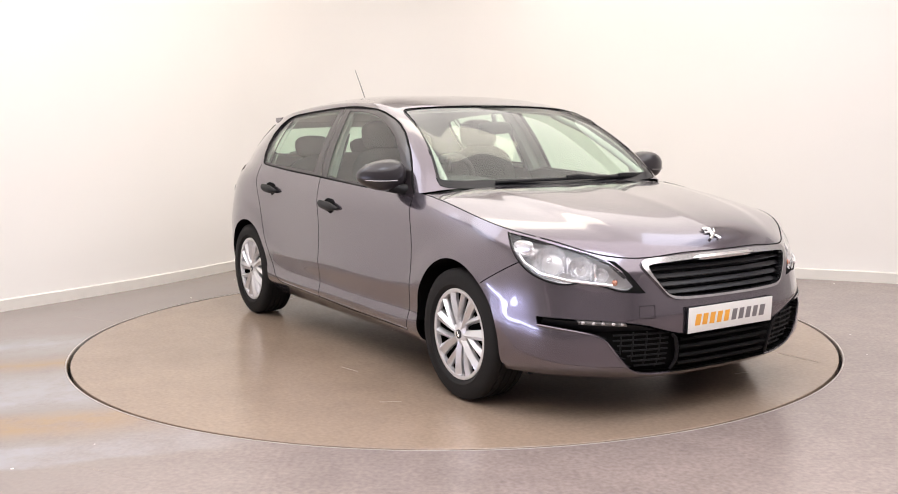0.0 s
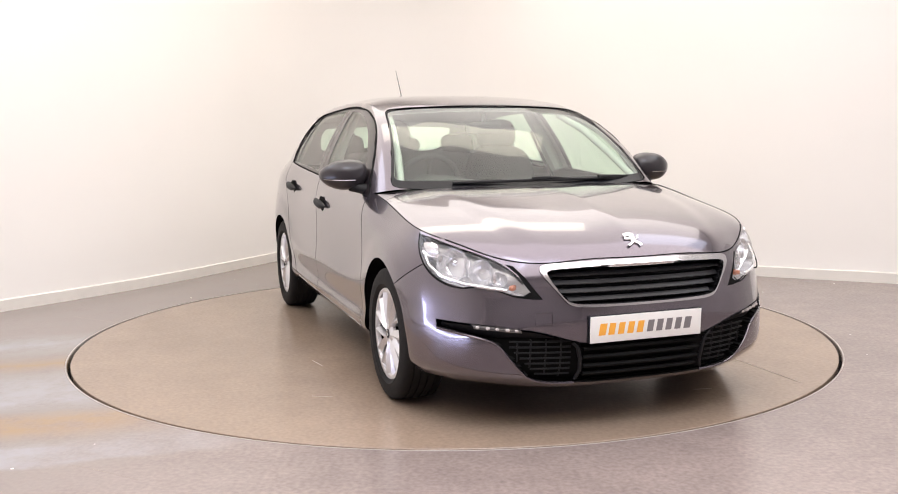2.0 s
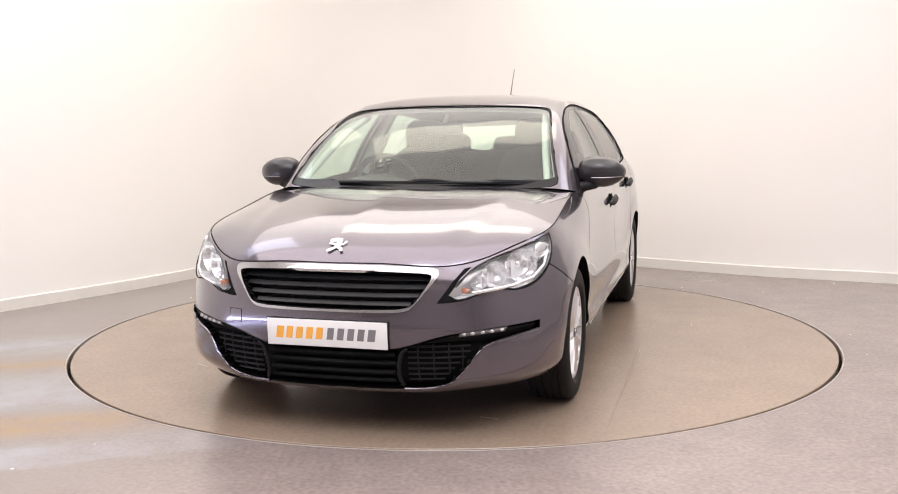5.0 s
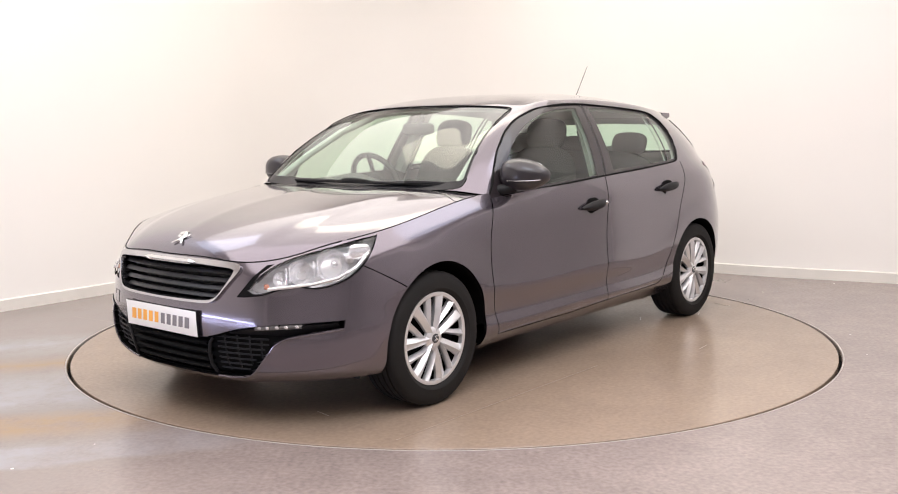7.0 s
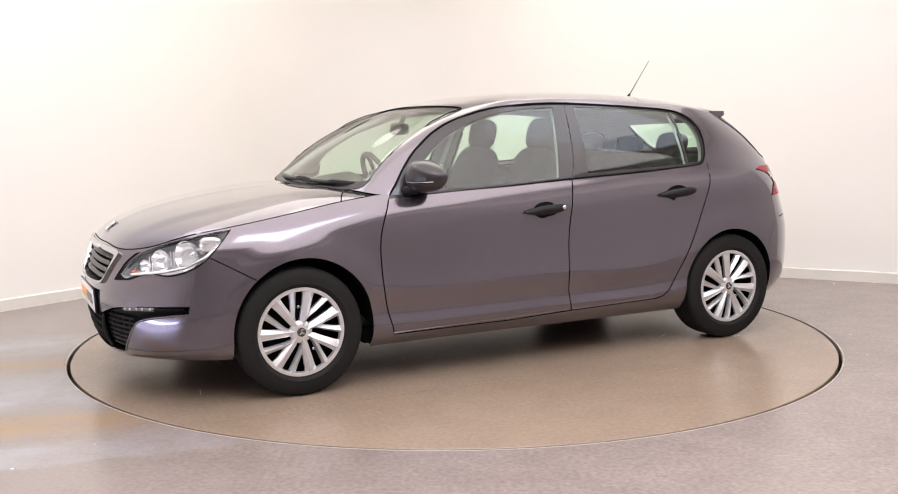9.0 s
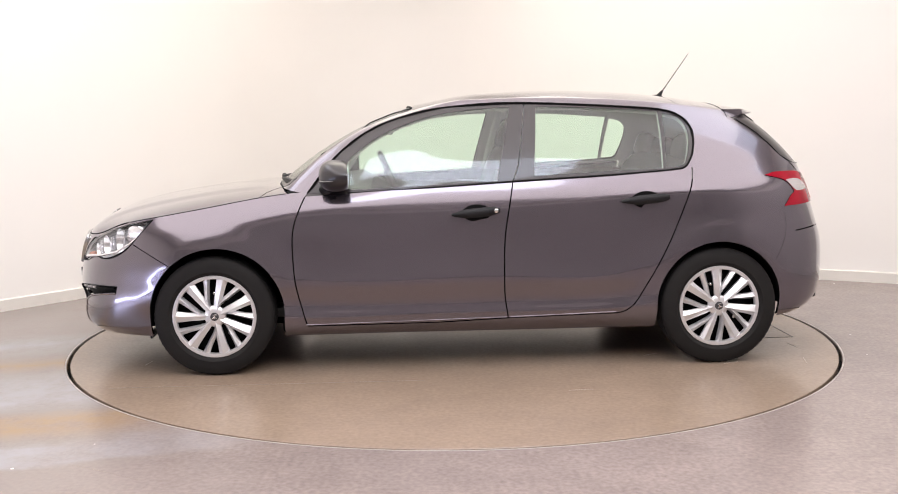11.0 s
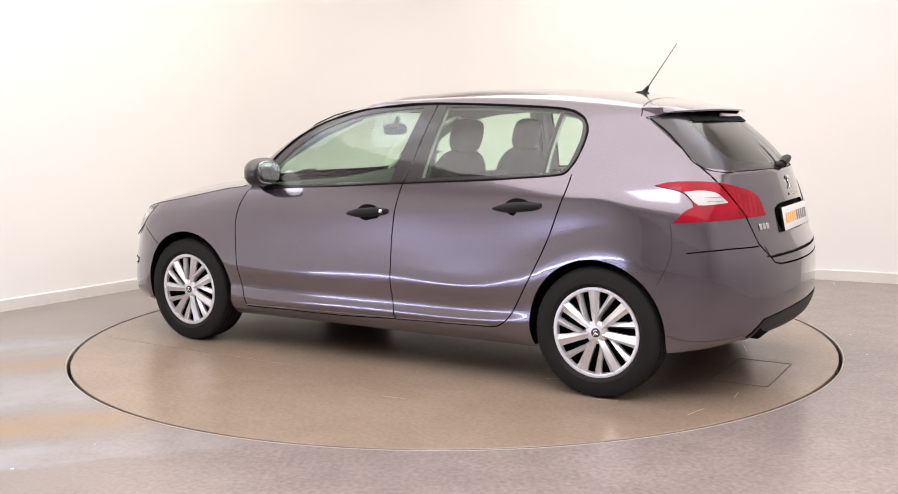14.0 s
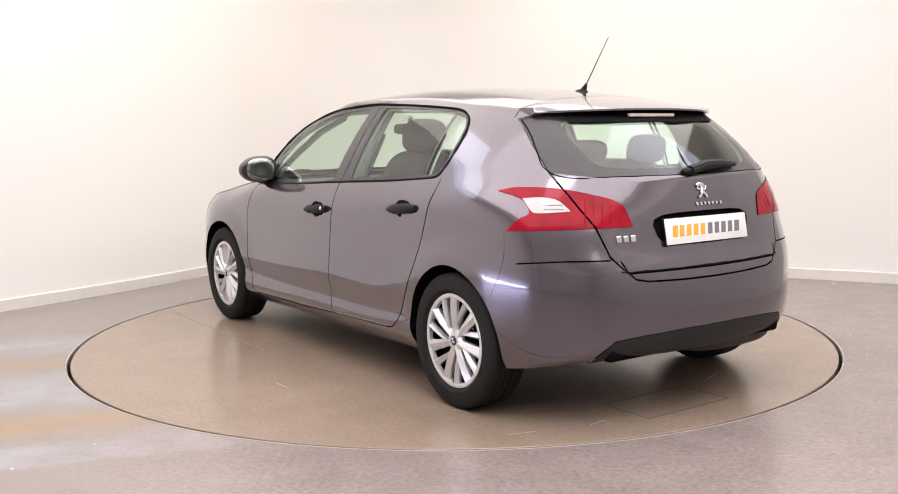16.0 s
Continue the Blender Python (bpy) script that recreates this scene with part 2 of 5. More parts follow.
def spline(ts, pts, xs):
    """Natural cubic spline through pts (n x d) at ts, taken at xs."""
    ts, pts, xs = np.asarray(ts, float), np.asarray(pts, float), np.asarray(xs, float)
    n = len(ts)
    h = np.diff(ts)
    a = np.zeros((n, n))
    r = np.zeros((n,) + pts.shape[1:])
    a[0, 0] = a[-1, -1] = 1
    for i in range(1, n - 1):
        a[i, i - 1], a[i, i], a[i, i + 1] = h[i - 1], 2 * (h[i - 1] + h[i]), h[i]
        r[i] = 6 * ((pts[i + 1] - pts[i]) / h[i] - (pts[i] - pts[i - 1]) / h[i - 1])
    m = np.linalg.solve(a, r.reshape(n, -1)).reshape(r.shape)
    k = np.clip(np.searchsorted(ts, xs) - 1, 0, n - 2)
    sh = (-1,) + (1,) * (pts.ndim - 1)
    t0, t1, hh = (ts[k]).reshape(sh), ts[k + 1].reshape(sh), h[k].reshape(sh)
    x = xs.reshape(sh)
    return (m[k] * (t1 - x) ** 3 + m[k + 1] * (x - t0) ** 3) / (6 * hh) + (pts[k] / hh - m[k] * hh / 6) * (t1 - x) + (pts[k + 1] / hh - m[k + 1] * hh / 6) * (x - t0)


def curve(pts, n, mirror=True):
    """n+1 points of a smooth curve through pts, evenly spread in chord length; with mirror it crosses y = 0 square at its ends."""
    p = np.asarray(pts, float)
    if mirror:
        f = np.array([1, -1, 1])
        q = np.vstack([(p[1:4] * f)[::-1], p, (p[-4:-1] * f)[::-1]])
        off = 3
    else:
        q, off = p, 0
    t = np.concatenate([[0], np.cumsum(np.linalg.norm(np.diff(q, axis=0), axis=1) ** 0.75)])
    return spline(t, q, np.linspace(t[off], t[off + len(p) - 1], n + 1))

# ---- the car's outer skin: half (y >= 0), car space: x ahead, y to its left, z up ----
ribs = []


def rib(x, y, heading, zs, insets):
    """One upright rib of the lower body: heights, and how far each lies inside (x, y) against the outward heading."""
    h = math.radians(heading)
    ribs.append([(x - i * math.cos(h), y - i * math.sin(h), z) for z, i in zip(zs, insets)])


NOSE = (0.185, 0.23, 0.30, 0.38, 0.47, 0.55, 0.62, 0.67, 0.71)
rib(2.150, 0, 0, NOSE, (0.075, 0.034, 0.012, 0.004, 0, 0.012, 0.03, 0.048, 0.068))
rib(2.138, 0.25, 6, NOSE, (0.075, 0.034, 0.012, 0.004, 0, 0.012, 0.03, 0.048, 0.068))
rib(2.092, 0.45, 20, (0.187, 0.232, 0.30, 0.38, 0.47, 0.55, 0.615, 0.66, 0.70), (0.075, 0.032, 0.010, 0.002, 0.002, 0.014, 0.027, 0.040, 0.058))
rib(1.990, 0.635, 38, (0.20, 0.245, 0.31, 0.385, 0.47, 0.55, 0.62, 0.675, 0.72), (0.055, 0.006, -0.008, -0.008, 0.000, 0.013, 0.030, 0.050, 0.08))
rib(1.860, 0.765, 56, (0.205, 0.25, 0.315, 0.39, 0.475, 0.56, 0.64, 0.71, 0.765), (0.045, 0.000, -0.012, -0.010, 0.000, 0.011, 0.024, 0.046, 0.085))
rib(1.660, 0.862, 76, (0.205, 0.25, 0.315, 0.39, 0.48, 0.575, 0.665, 0.745, 0.805), (0.045, 0.012, 0.000, -0.006, -0.003, 0.001, 0.012, 0.035, 0.078))
rib(1.310, 0.900, 90, (0.20, 0.25, 0.31, 0.39, 0.49, 0.60, 0.70, 0.79, 0.862), (0.05, 0.03, 0.015, 0.005, 0, 0, 0.015, 0.045, 0.095))
rib(0.920, 0.888, 90, (0.19, 0.24, 0.295, 0.36, 0.46, 0.54, 0.68, 0.84, 0.925), (0.07, 0.024, 0.008, 0.015, 0.003, 0.004, 0.010, 0.026, 0.085))
rib(0.350, 0.888, 90, (0.19, 0.24, 0.29, 0.35, 0.45, 0.52, 0.66, 0.85, 0.945), (0.085, 0.034, 0.008, 0.015, 0.002, 0.005, 0.015, 0.032, 0.060))
rib(-0.20, 0.888, 90, (0.19, 0.245, 0.295, 0.355, 0.46, 0.53, 0.67, 0.87, 0.978), (0.085, 0.034, 0.008, 0.015, 0.002, 0.005, 0.015, 0.032, 0.060))
rib(-0.80, 0.888, 90, (0.192, 0.25, 0.305, 0.365, 0.47, 0.54, 0.69, 0.89, 1.01), (0.085, 0.034, 0.008, 0.015, 0.002, 0.005, 0.015, 0.033, 0.064))
rib(-1.31, 0.895, 92, (0.21, 0.265, 0.33, 0.42, 0.56, 0.70, 0.79, 0.92, 1.03), (0.06, 0.027, 0.013, 0.004, 0, 0.002, 0.013, 0.030, 0.085))
rib(-1.66, 0.868, 100, (0.24, 0.28, 0.335, 0.41, 0.52, 0.65, 0.79, 0.92, 1.038), (0.05, 0.03, 0.015, 0.004, 0, 0.002, 0.022, 0.060, 0.14))
rib(-1.88, 0.74, 128, (0.27, 0.30, 0.35, 0.42, 0.53, 0.64, 0.76, 0.90, 1.04), (0.06, 0.03, 0.012, 0.003, 0, 0.006, 0.035, 0.08, 0.145))
TAIL = (0.29, 0.315, 0.36, 0.43, 0.53, 0.635, 0.74, 0.88, 1.03)
rib(-2.00, 0.50, 158, TAIL, (0.06, 0.03, 0.01, 0, 0, 0.01, 0.045, 0.085, 0.14))
rib(-2.045, 0.25, 171, TAIL, (0.06, 0.03, 0.01, 0, 0, 0.01, 0.05, 0.08, 0.128))
rib(-2.06, 0.0, 180, TAIL, (0.06, 0.03, 0.01, 0, 0, 0.01, 0.052, 0.08, 0.126))
ribs = np.array(ribs)


def refine(ctrl, nu, nv, mirror=True):
    """Dense smooth grid over control points (u, v, 3), nu and nv steps per control interval; also the u of each row in control steps."""
    c = np.asarray(ctrl, float)
    if mirror:
        f = np.array([1, -1, 1])
        q = np.concatenate([(c[1:4] * f)[::-1], c, (c[-4:-1] * f)[::-1]])
        off = 3
    else:
        q, off = c, 0
    tu = np.concatenate([[0], np.cumsum(np.mean(np.linalg.norm(np.diff(q, axis=0), axis=2), axis=1) ** 0.8)])
    us = np.concatenate([np.linspace(tu[off + i], tu[off + i + 1], nu, endpoint=False) for i in range(len(c) - 1)] + [[tu[off + len(c) - 1]]])
    g = spline(tu, q, us)
    tv = np.concatenate([[0], np.cumsum(np.mean(np.linalg.norm(np.diff(g, axis=1), axis=2), axis=0) ** 0.8)])
    vs = np.concatenate([np.linspace(tv[i], tv[i + 1], nv, endpoint=False) for i in range(g.shape[1] - 1)] + [[tv[-1]]])
    return np.swapaxes(spline(tv, np.swapaxes(g, 0, 1), vs), 0, 1)


NU = 8
lower = refine(ribs, NU, 10)


def smoothstep(a, b, v):
    k = np.clip((v - a) / (b - a), 0, 1)
    return k * k * (3 - 2 * k)


def press(g):
    """Pressed lines of the flanks: the shoulder crease through the handles, the flare over each wheel, the tuck over the sill."""
    x, y, z = g[..., 0], g[..., 1], g[..., 2]
    flank = smoothstep(0.70, 0.80, y) * smoothstep(-1.75, -1.40, x)
    # shoulder: sheet above the line leans in, below it is drawn in under a soft edge
    line = np.interp(x, (-1.80, -1.545, -1.17, -0.60, -0.18, 0.30, 0.85), (0.985, 0.965, 0.912, 0.862, 0.832, 0.815, 0.805))
    fade = smoothstep(0.80, 0.05, x)
    d = z - line
    rise = np.clip(z[:, -1:] - line, 0.05, 0.125)
    out = 0.0105 * (np.where(d <= 0, np.clip(1 + d / 0.24, 0, 1) ** 2, 1.0 - np.clip(d / rise, 0, 1)))
    off = out * fade * flank
    # wheel flares
    for cx, top in ((1.292, 0.004), (-1.307, 0.003)):
        r = np.hypot(x - cx, z - 0.318)
        off = off + flank * top * smoothstep(0.47, 0.38, r) * (r > 0.2)
    g[..., 1] = y + off
    return g


lower = press(lower)

staves = []


def stave(base, top, bulge):
    """One line of the glasshouse from the waist to the roof's edge, bowed outwards."""
    b, t = np.array(base, float), np.array(top, float)
    out = np.array(bulge, float)
    staves.append([b + (t - b) * k + out * 4 * k * (1 - k) for k in (0, 0.25, 0.5, 0.75, 1)])


stave((1.030, 0, 0.955), (0.27, 0, 1.380), (0.022, 0, 0.040))
stave((1.015, 0.30, 0.955), (0.265, 0.27, 1.378), (0.022, 0, 0.040))
stave((0.975, 0.56, 0.950), (0.245, 0.46, 1.372), (0.022, 0, 0.044))
stave((0.945, 0.725, 0.945), (0.205, 0.575, 1.367), (0.028, 0.012, 0.058))
stave((0.850, 0.805, 0.928), (0.10, 0.600, 1.385), (0.012, 0.02, 0.035))
stave(ribs[8][8], (-0.08, 0.595, 1.397), (0, 0.022, 0))
stave(ribs[9][8], (-0.35, 0.592, 1.403), (0, 0.022, 0))
stave(ribs[10][8], (-0.80, 0.592, 1.390), (0, 0.022, 0))
stave(ribs[11][8], (-1.15, 0.590, 1.362), (-0.01, 0.022, 0))
stave(ribs[12][8], (-1.38, 0.568, 1.334), (-0.015, 0.018, 0.0))
stave(ribs[13][8], (-1.50, 0.53, 1.318), (-0.012, 0.012, 0.008))
stave(ribs[14][8], (-1.565, 0.41, 1.318), (-0.012, 0.002, 0.012))
stave(ribs[15][8], (-1.595, 0.21, 1.322), (-0.012, 0, 0.012))
stave(ribs[16][8], (-1.605, 0.0, 1.325), (-0.012, 0, 0.012))
upper = refine(np.array(staves), NU, 7)
# the glasshouse's foot follows the lower body's top edge without a gap
_top = lower[:, -1]
for i in range(5 * NU, len(upper)):
    a, d = _top[:-1], np.diff(_top, axis=0)
    k = np.clip(((upper[i, 0] - a) * d).sum(1) / (d * d).sum(1), 0, 1)[:, None]
    near = a + d * k
    upper[i, 0] = near[np.argmin(((near - upper[i, 0]) ** 2).sum(1))]


def coons(c, s, f, k):
    """Patch between the centre line c and side s (both front to back), front edge f and back edge k (both centre to side)."""
    nr, nq = len(c), len(f)
    r, q = np.linspace(0, 1, nr)[:, None, None], np.linspace(0, 1, nq)[None, :, None]
    return (1 - q) * c[:, None] + q * s[:, None] + (1 - r) * f[None] + r * k[None] - (
        (1 - r) * (1 - q) * f[0] + (1 - r) * q * f[-1] + r * (1 - q) * k[0] + r * q * k[-1])


edge = lower[:, -1]
hood_front, hood_side = edge[:4 * NU + 1], edge[4 * NU:7 * NU + 1]
hood_mid = curve([hood_front[0], (2.052, 0, 0.746), (1.985, 0, 0.792), (1.82, 0, 0.853), (1.5, 0, 0.916), (1.25, 0, 0.945), (1.035, 0, 0.953)], len(hood_side) - 1, False)
hood_back = curve([(1.035, 0, 0.953), (1.02, 0.30, 0.953), (0.985, 0.55, 0.948), hood_side[-1]], len(hood_front) - 1, False)
bonnet = coons(hood_mid, hood_side, hood_front, hood_back)
_r, _q = np.linspace(0, 1, bonnet.shape[0])[:, None], np.linspace(0, 1, bonnet.shape[1])[None, :]
bonnet[:, :, 2] += 0.026 * np.sin(np.pi * _r) ** 0.8 * 6.75 * _q ** 2 * (1 - _q)

_ridge = 0.40 + 0.26 * _r
bonnet[:, :, 2] += 0.009 * np.sqrt(np.sin(np.pi * np.clip(_r * 1.05, 0, 1)).clip(0)) * smoothstep(_ridge + 0.13, _ridge - 0.02, _q)

brim = upper[:, -1]
roof_front, roof_side, roof_back = brim[:3 * NU + 1], brim[3 * NU:10 * NU + 1], brim[10 * NU:][::-1]
roof_mid = curve([roof_front[0], (-0.06, 0, 1.434), (-0.40, 0, 1.455), (-0.75, 0, 1.454), (-1.15, 0, 1.425), (-1.42, 0, 1.382), roof_back[0]], len(roof_side) - 1, False)
roof_grid = coons(roof_mid, roof_side, roof_front, roof_back)
_r, _q = np.linspace(0, 1, roof_grid.shape[0])[:, None], np.linspace(0, 1, roof_grid.shape[1])[None, :]
roof_grid[:, :, 2] += 0.060 * np.sin(np.pi * _r).clip(0) * _q * (1 - _q)


def grid_normals(g, flip):
    du, dv = np.gradient(g, axis=0), np.gradient(g, axis=1)
    n = np.cross(du, dv)
    n /= np.linalg.norm(n, axis=2, keepdims=True) + 1e-12
    return -n if flip else n

# ---- room ----


def room():
    """Curved white studio wall, flat floor with the round turntable let into it, white ceiling."""
    n = 160
    wall = curve(WALL_LINE, n, False)
    th = 0.12
    skirt_h, skirt_t = 0.085, 0.018

    def strip(name, off0, off1, z0, z1, material, label, closed=True):
        d = np.gradient(wall, axis=0)
        d /= np.linalg.norm(d, axis=1, keepdims=True)
        nrm = np.stack([d[:, 1], -d[:, 0], 0 * d[:, 0]], 1)
        prof = [(off0, z0), (off0, z1 - 0.006), (off0 - 0.006 * (1 if off0 > off1 else -1), z1), (off1, z1), (off1, z0)]
        vs, fs = [], []
        for o, z in prof:
            for p, q in zip(wall, nrm):
                vs.append((p[0] + q[0] * o, p[1] + q[1] * o, z))
        m = len(wall)
        for k in range(len(prof) - 1):
            for i in range(m - 1):
                fs.append((k * m + i, k * m + i + 1, (k + 1) * m + i + 1, (k + 1) * m + i))
        ob = link(name, vs, fs, material, None, label)
        ob.data.set_sharp_from_angle(angle=radians(40))
        return tagged(ob, label, kind="structure")

    strip("wall_studio", 0.0, -th, 0.0, CEIL, WALL, "curved off-white painted studio wall")
    strip("baseboard", skirt_t, 0.0, 0.0, skirt_h, SKIRT, "low white painted skirting board along the wall")


def wall_box(name, cx, cy, cz, sx, sy, sz, label, material):
    bm = bmesh.new()
    box(bm, cx, cy, cz, sx, sy, sz)
    return tagged(part(name, bm, material, None, label, smooth=False), label, kind="structure")


WALL_LINE = [(-4.9, -9.0, 0), (-4.7, -5.0, 0), (-4.3, -2.0, 0), (-3.75, -0.1, 0), (-3.19, 0.82, 0), (-2.5, 1.81, 0), (-1.87, 3.0, 0), (-1.2, 4.0, 0), (-0.3, 4.25, 0), (0.7, 3.5, 0), (1.71, 2.67, 0), (2.75, 1.98, 0), (3.47, 1.63, 0), (4.3, 0.9, 0), (4.9, -1.0, 0), (5.1, -5.0, 0), (5.2, -9.0, 0)]
room()
wall_box("wall_back", 0.3, -9.0, CEIL / 2, 10.9, 0.12, CEIL, "plain off-white wall", WALL)
# two panels out of view, added to darken what the flanks reflect
wall_box("reflection_panel_back", 0.3, -8.92, 1.25, 9.6, 0.03, 2.5, "unseen grey panel, added to darken reflections in the car", PANEL_GREY)
wall_box("reflection_panel_side", 4.2, -4.0, 1.2, 0.03, 9.7, 2.4, "unseen pale grey panel, added to darken reflections in the car", PANEL_PALE)
wall_box("ceiling", 0.3, -2.0, CEIL + 0.06, 11.5, 15.0, 0.12, "plain white ceiling", WALL)

DISC_R = 2.2272


def disc_and_floor():
    seg = 180
    ring = [(math.cos(2 * math.pi * k / seg), math.sin(2 * math.pi * k / seg)) for k in range(seg)]
    # floor with a round hole, its rim turned down
    vs, fs = [], []
    for r, z in ((14.0, 0.0), (6.0, 0.0), (3.2, 0.0), (DISC_R + 0.004, 0.0), (DISC_R + 0.001, -0.003), (DISC_R + 0.001, -0.06)):
        vs += [(r * c, r * s, z) for c, s in ring]
    for k in range(5):
        for i in range(seg):
            j = (i + 1) % seg
            fs.append((k * seg + i, k * seg + j, (k + 1) * seg + j, (k + 1) * seg + i))
    tagged(link("floor", vs, fs, FLOOR, None, "", smooth=False), "worn beige coated concrete floor with grey scuffs", kind="structure")
    vs, fs = [], []
    r0 = DISC_R - 0.016
    for r, z in ((r0, -0.06), (r0, -0.003), (r0 - 0.003, 0.0), (1.2, 0.0)):
        vs += [(r * c, r * s, z) for c, s in ring]
    for k in range(3):
        for i in range(seg):
            j = (i + 1) % seg
            fs.append((k * seg + i, k * seg + j, (k + 1) * seg + j, (k + 1) * seg + i))
    vs.append((0, 0, 0))
    fs += [(3 * seg + i, 3 * seg + (i + 1) % seg, 4 * seg) for i in range(seg)]
    d = tagged(link("turntable", vs, fs, DISC, None, "", smooth=False), "round beige turntable flush with the floor, dark gap round it", "turntable")
    vs = [(r * c, r * s, -0.06) for r in (DISC_R + 0.01, r0 - 0.02) for c, s in ring]
    fs = [(i, (i + 1) % seg, seg + (i + 1) % seg, seg + i) for i in range(seg)]
    tagged(link("floor_joint", vs, fs, GAPBLACK, None, "", smooth=False), "dark gap round the turntable", kind="structure")
    return d


turntable = disc_and_floor()


def disc_rim():
    """Pale worn edge of the fixed floor round the gap."""
    seg = 180
    vs = [(r * math.cos(2 * math.pi * k / seg), r * math.sin(2 * math.pi * k / seg), z) for r, z in ((DISC_R + 0.0035, -0.001), (DISC_R + 0.0045, 0.0012), (DISC_R + 0.011, 0.0012), (DISC_R + 0.012, -0.001)) for k in range(seg)]
    fs = [(j * seg + i, (j + 1) * seg + i, (j + 1) * seg + (i + 1) % seg, j * seg + (i + 1) % seg) for j in range(3) for i in range(seg)]
    tagged(link("floor_edge", vs, fs, RIMPALE, None, "", smooth=False), "pale worn floor edge round the turntable", kind="structure")


RIMPALE = mat("pale_floor_edge", (0.36, 0.32, 0.29), rough=0.45, scale=14, vary=0.25)
disc_rim()


def disc_parts():
    """Flush cover plate and panel seams let into the turntable."""
    off = Vector((-0.0304, 0.0798, 0))

    def seam(name, a, b, wdt, material, label=""):
        a, b = Vector(a) + off, Vector(b) + off
        d = (b - a).normalized()
        n = Vector((-d.y, d.x, 0)) * wdt / 2
        z = Vector((0, 0, 0.0012))
        vs = [a - n, b - n, b + n, a + n]
        vs = [v + z for v in vs] + [v - z for v in vs]
        link(name, vs, [(0, 1, 2, 3), (0, 4, 5, 1), (1, 5, 6, 2), (2, 6, 7, 3), (3, 7, 4, 0)], material, turntable, label, smooth=False)

    x0, x1, y0, y1 = -1.955, -1.68, -0.22, 0.30
    seam("cover_seam", (x0, y0, 0), (x1, y0, 0), 0.006, SEAM)
    seam("cover_seam", (x1, y0, 0), (x1, y1, 0), 0.006, SEAM)
    seam("cover_seam", (x1, y1, 0), (x0, y1, 0), 0.006, SEAM)
    seam("cover_seam", (x0, y1, 0), (x0, y0, 0), 0.006, SEAM)
    for x, y, turn, ln in ((-1.05, 0.62, 30, 0.10), (-1.80, 0.80, 75, 0.13), (-1.42, 0.86, 20, 0.09), (-1.62, -0.55, 110, 0.16), (-0.55, 1.32, 5, 0.12), (1.15, -1.20, 60, 0.10), (-1.86, 0.46, 95, 0.10), (0.45, -1.05, 10, 0.14), (1.72, 0.52, 80, 0.09)):
        h = math.radians(turn)
        seam("scuff_mark", (x, y, 0), (x + ln * math.cos(h), y + ln * math.sin(h), 0), 0.005, SCUFF, "pale scuff mark")
    seam("panel_seam", (0.25, 1.075, 0), (1.80, 1.070, 0), 0.0032, SEAM2)


SCUFF = mat("pale_scuff", (0.325, 0.262, 0.208), rough=0.6, scale=60, vary=0.4)
SEAM = mat("dark_seam", (0.10, 0.085, 0.07), rough=0.8, scale=20, vary=0.3)
SEAM2 = mat("faint_seam", (0.245, 0.188, 0.144), rough=0.5, scale=9, vary=0.4)
disc_parts()


def floor_marks():
    """Fine cracks and specks on the fixed floor."""
    rng = random.Random(4)
    for pts in (((-1.46, -2.35), (-1.30, -2.43), (-1.14, -2.52)), ((-2.58, 0.60), (-2.36, 0.47), (-2.14, 0.33)), ((1.44, -1.72), (1.66, -1.80), (1.90, -1.92))):
        bm = bmesh.new()
        tube(bm, [(x, y, -0.0012) for x, y in pts], 0.0017, 5)
        tagged(part("floor_crack", bm, SEAM3, None), "fine rusty crack in the floor", "floor crack", kind="structure")
    vs, fs = [], []
    for _ in range(60):
        a, r = rng.uniform(0, 2 * math.pi), rng.uniform(0.3, 3.6)
        x, y = r * math.cos(a), r * math.sin(a)
        if 2.15 < r < 2.28 or y > 2.2:
            continue
        q = rng.uniform(0.003, 0.009)
        k = len(vs)
        for i in range(6):
            b = i * math.pi / 3
            vs.append((x + q * math.cos(b) * rng.uniform(0.6, 1.3), y + q * math.sin(b) * rng.uniform(0.6, 1.3), 0.0012))
        vs.append((x, y, 0.0022))
        fs += [(k + i, k + (i + 1) % 6, k + 6) for i in range(6)]
    return vs, fs


SEAM3 = mat("rusty_seam", (0.21, 0.165, 0.13), rough=0.8, scale=14, vary=0.4)
CRUMB = mat("pale_crumbs", (0.62, 0.58, 0.53), rough=0.9, scale=30, vary=0.3)
_vs, _fs = floor_marks()
_still = [q for q in _fs if math.hypot(*_vs[q[2]][:2]) > 2.25]
tagged(link("floor_specks", _vs, _still, CRUMB, None, "", smooth=False), "pale specks of dust on the floor", "dust", kind="stuff")

# ---- cutting the skin into panels ----


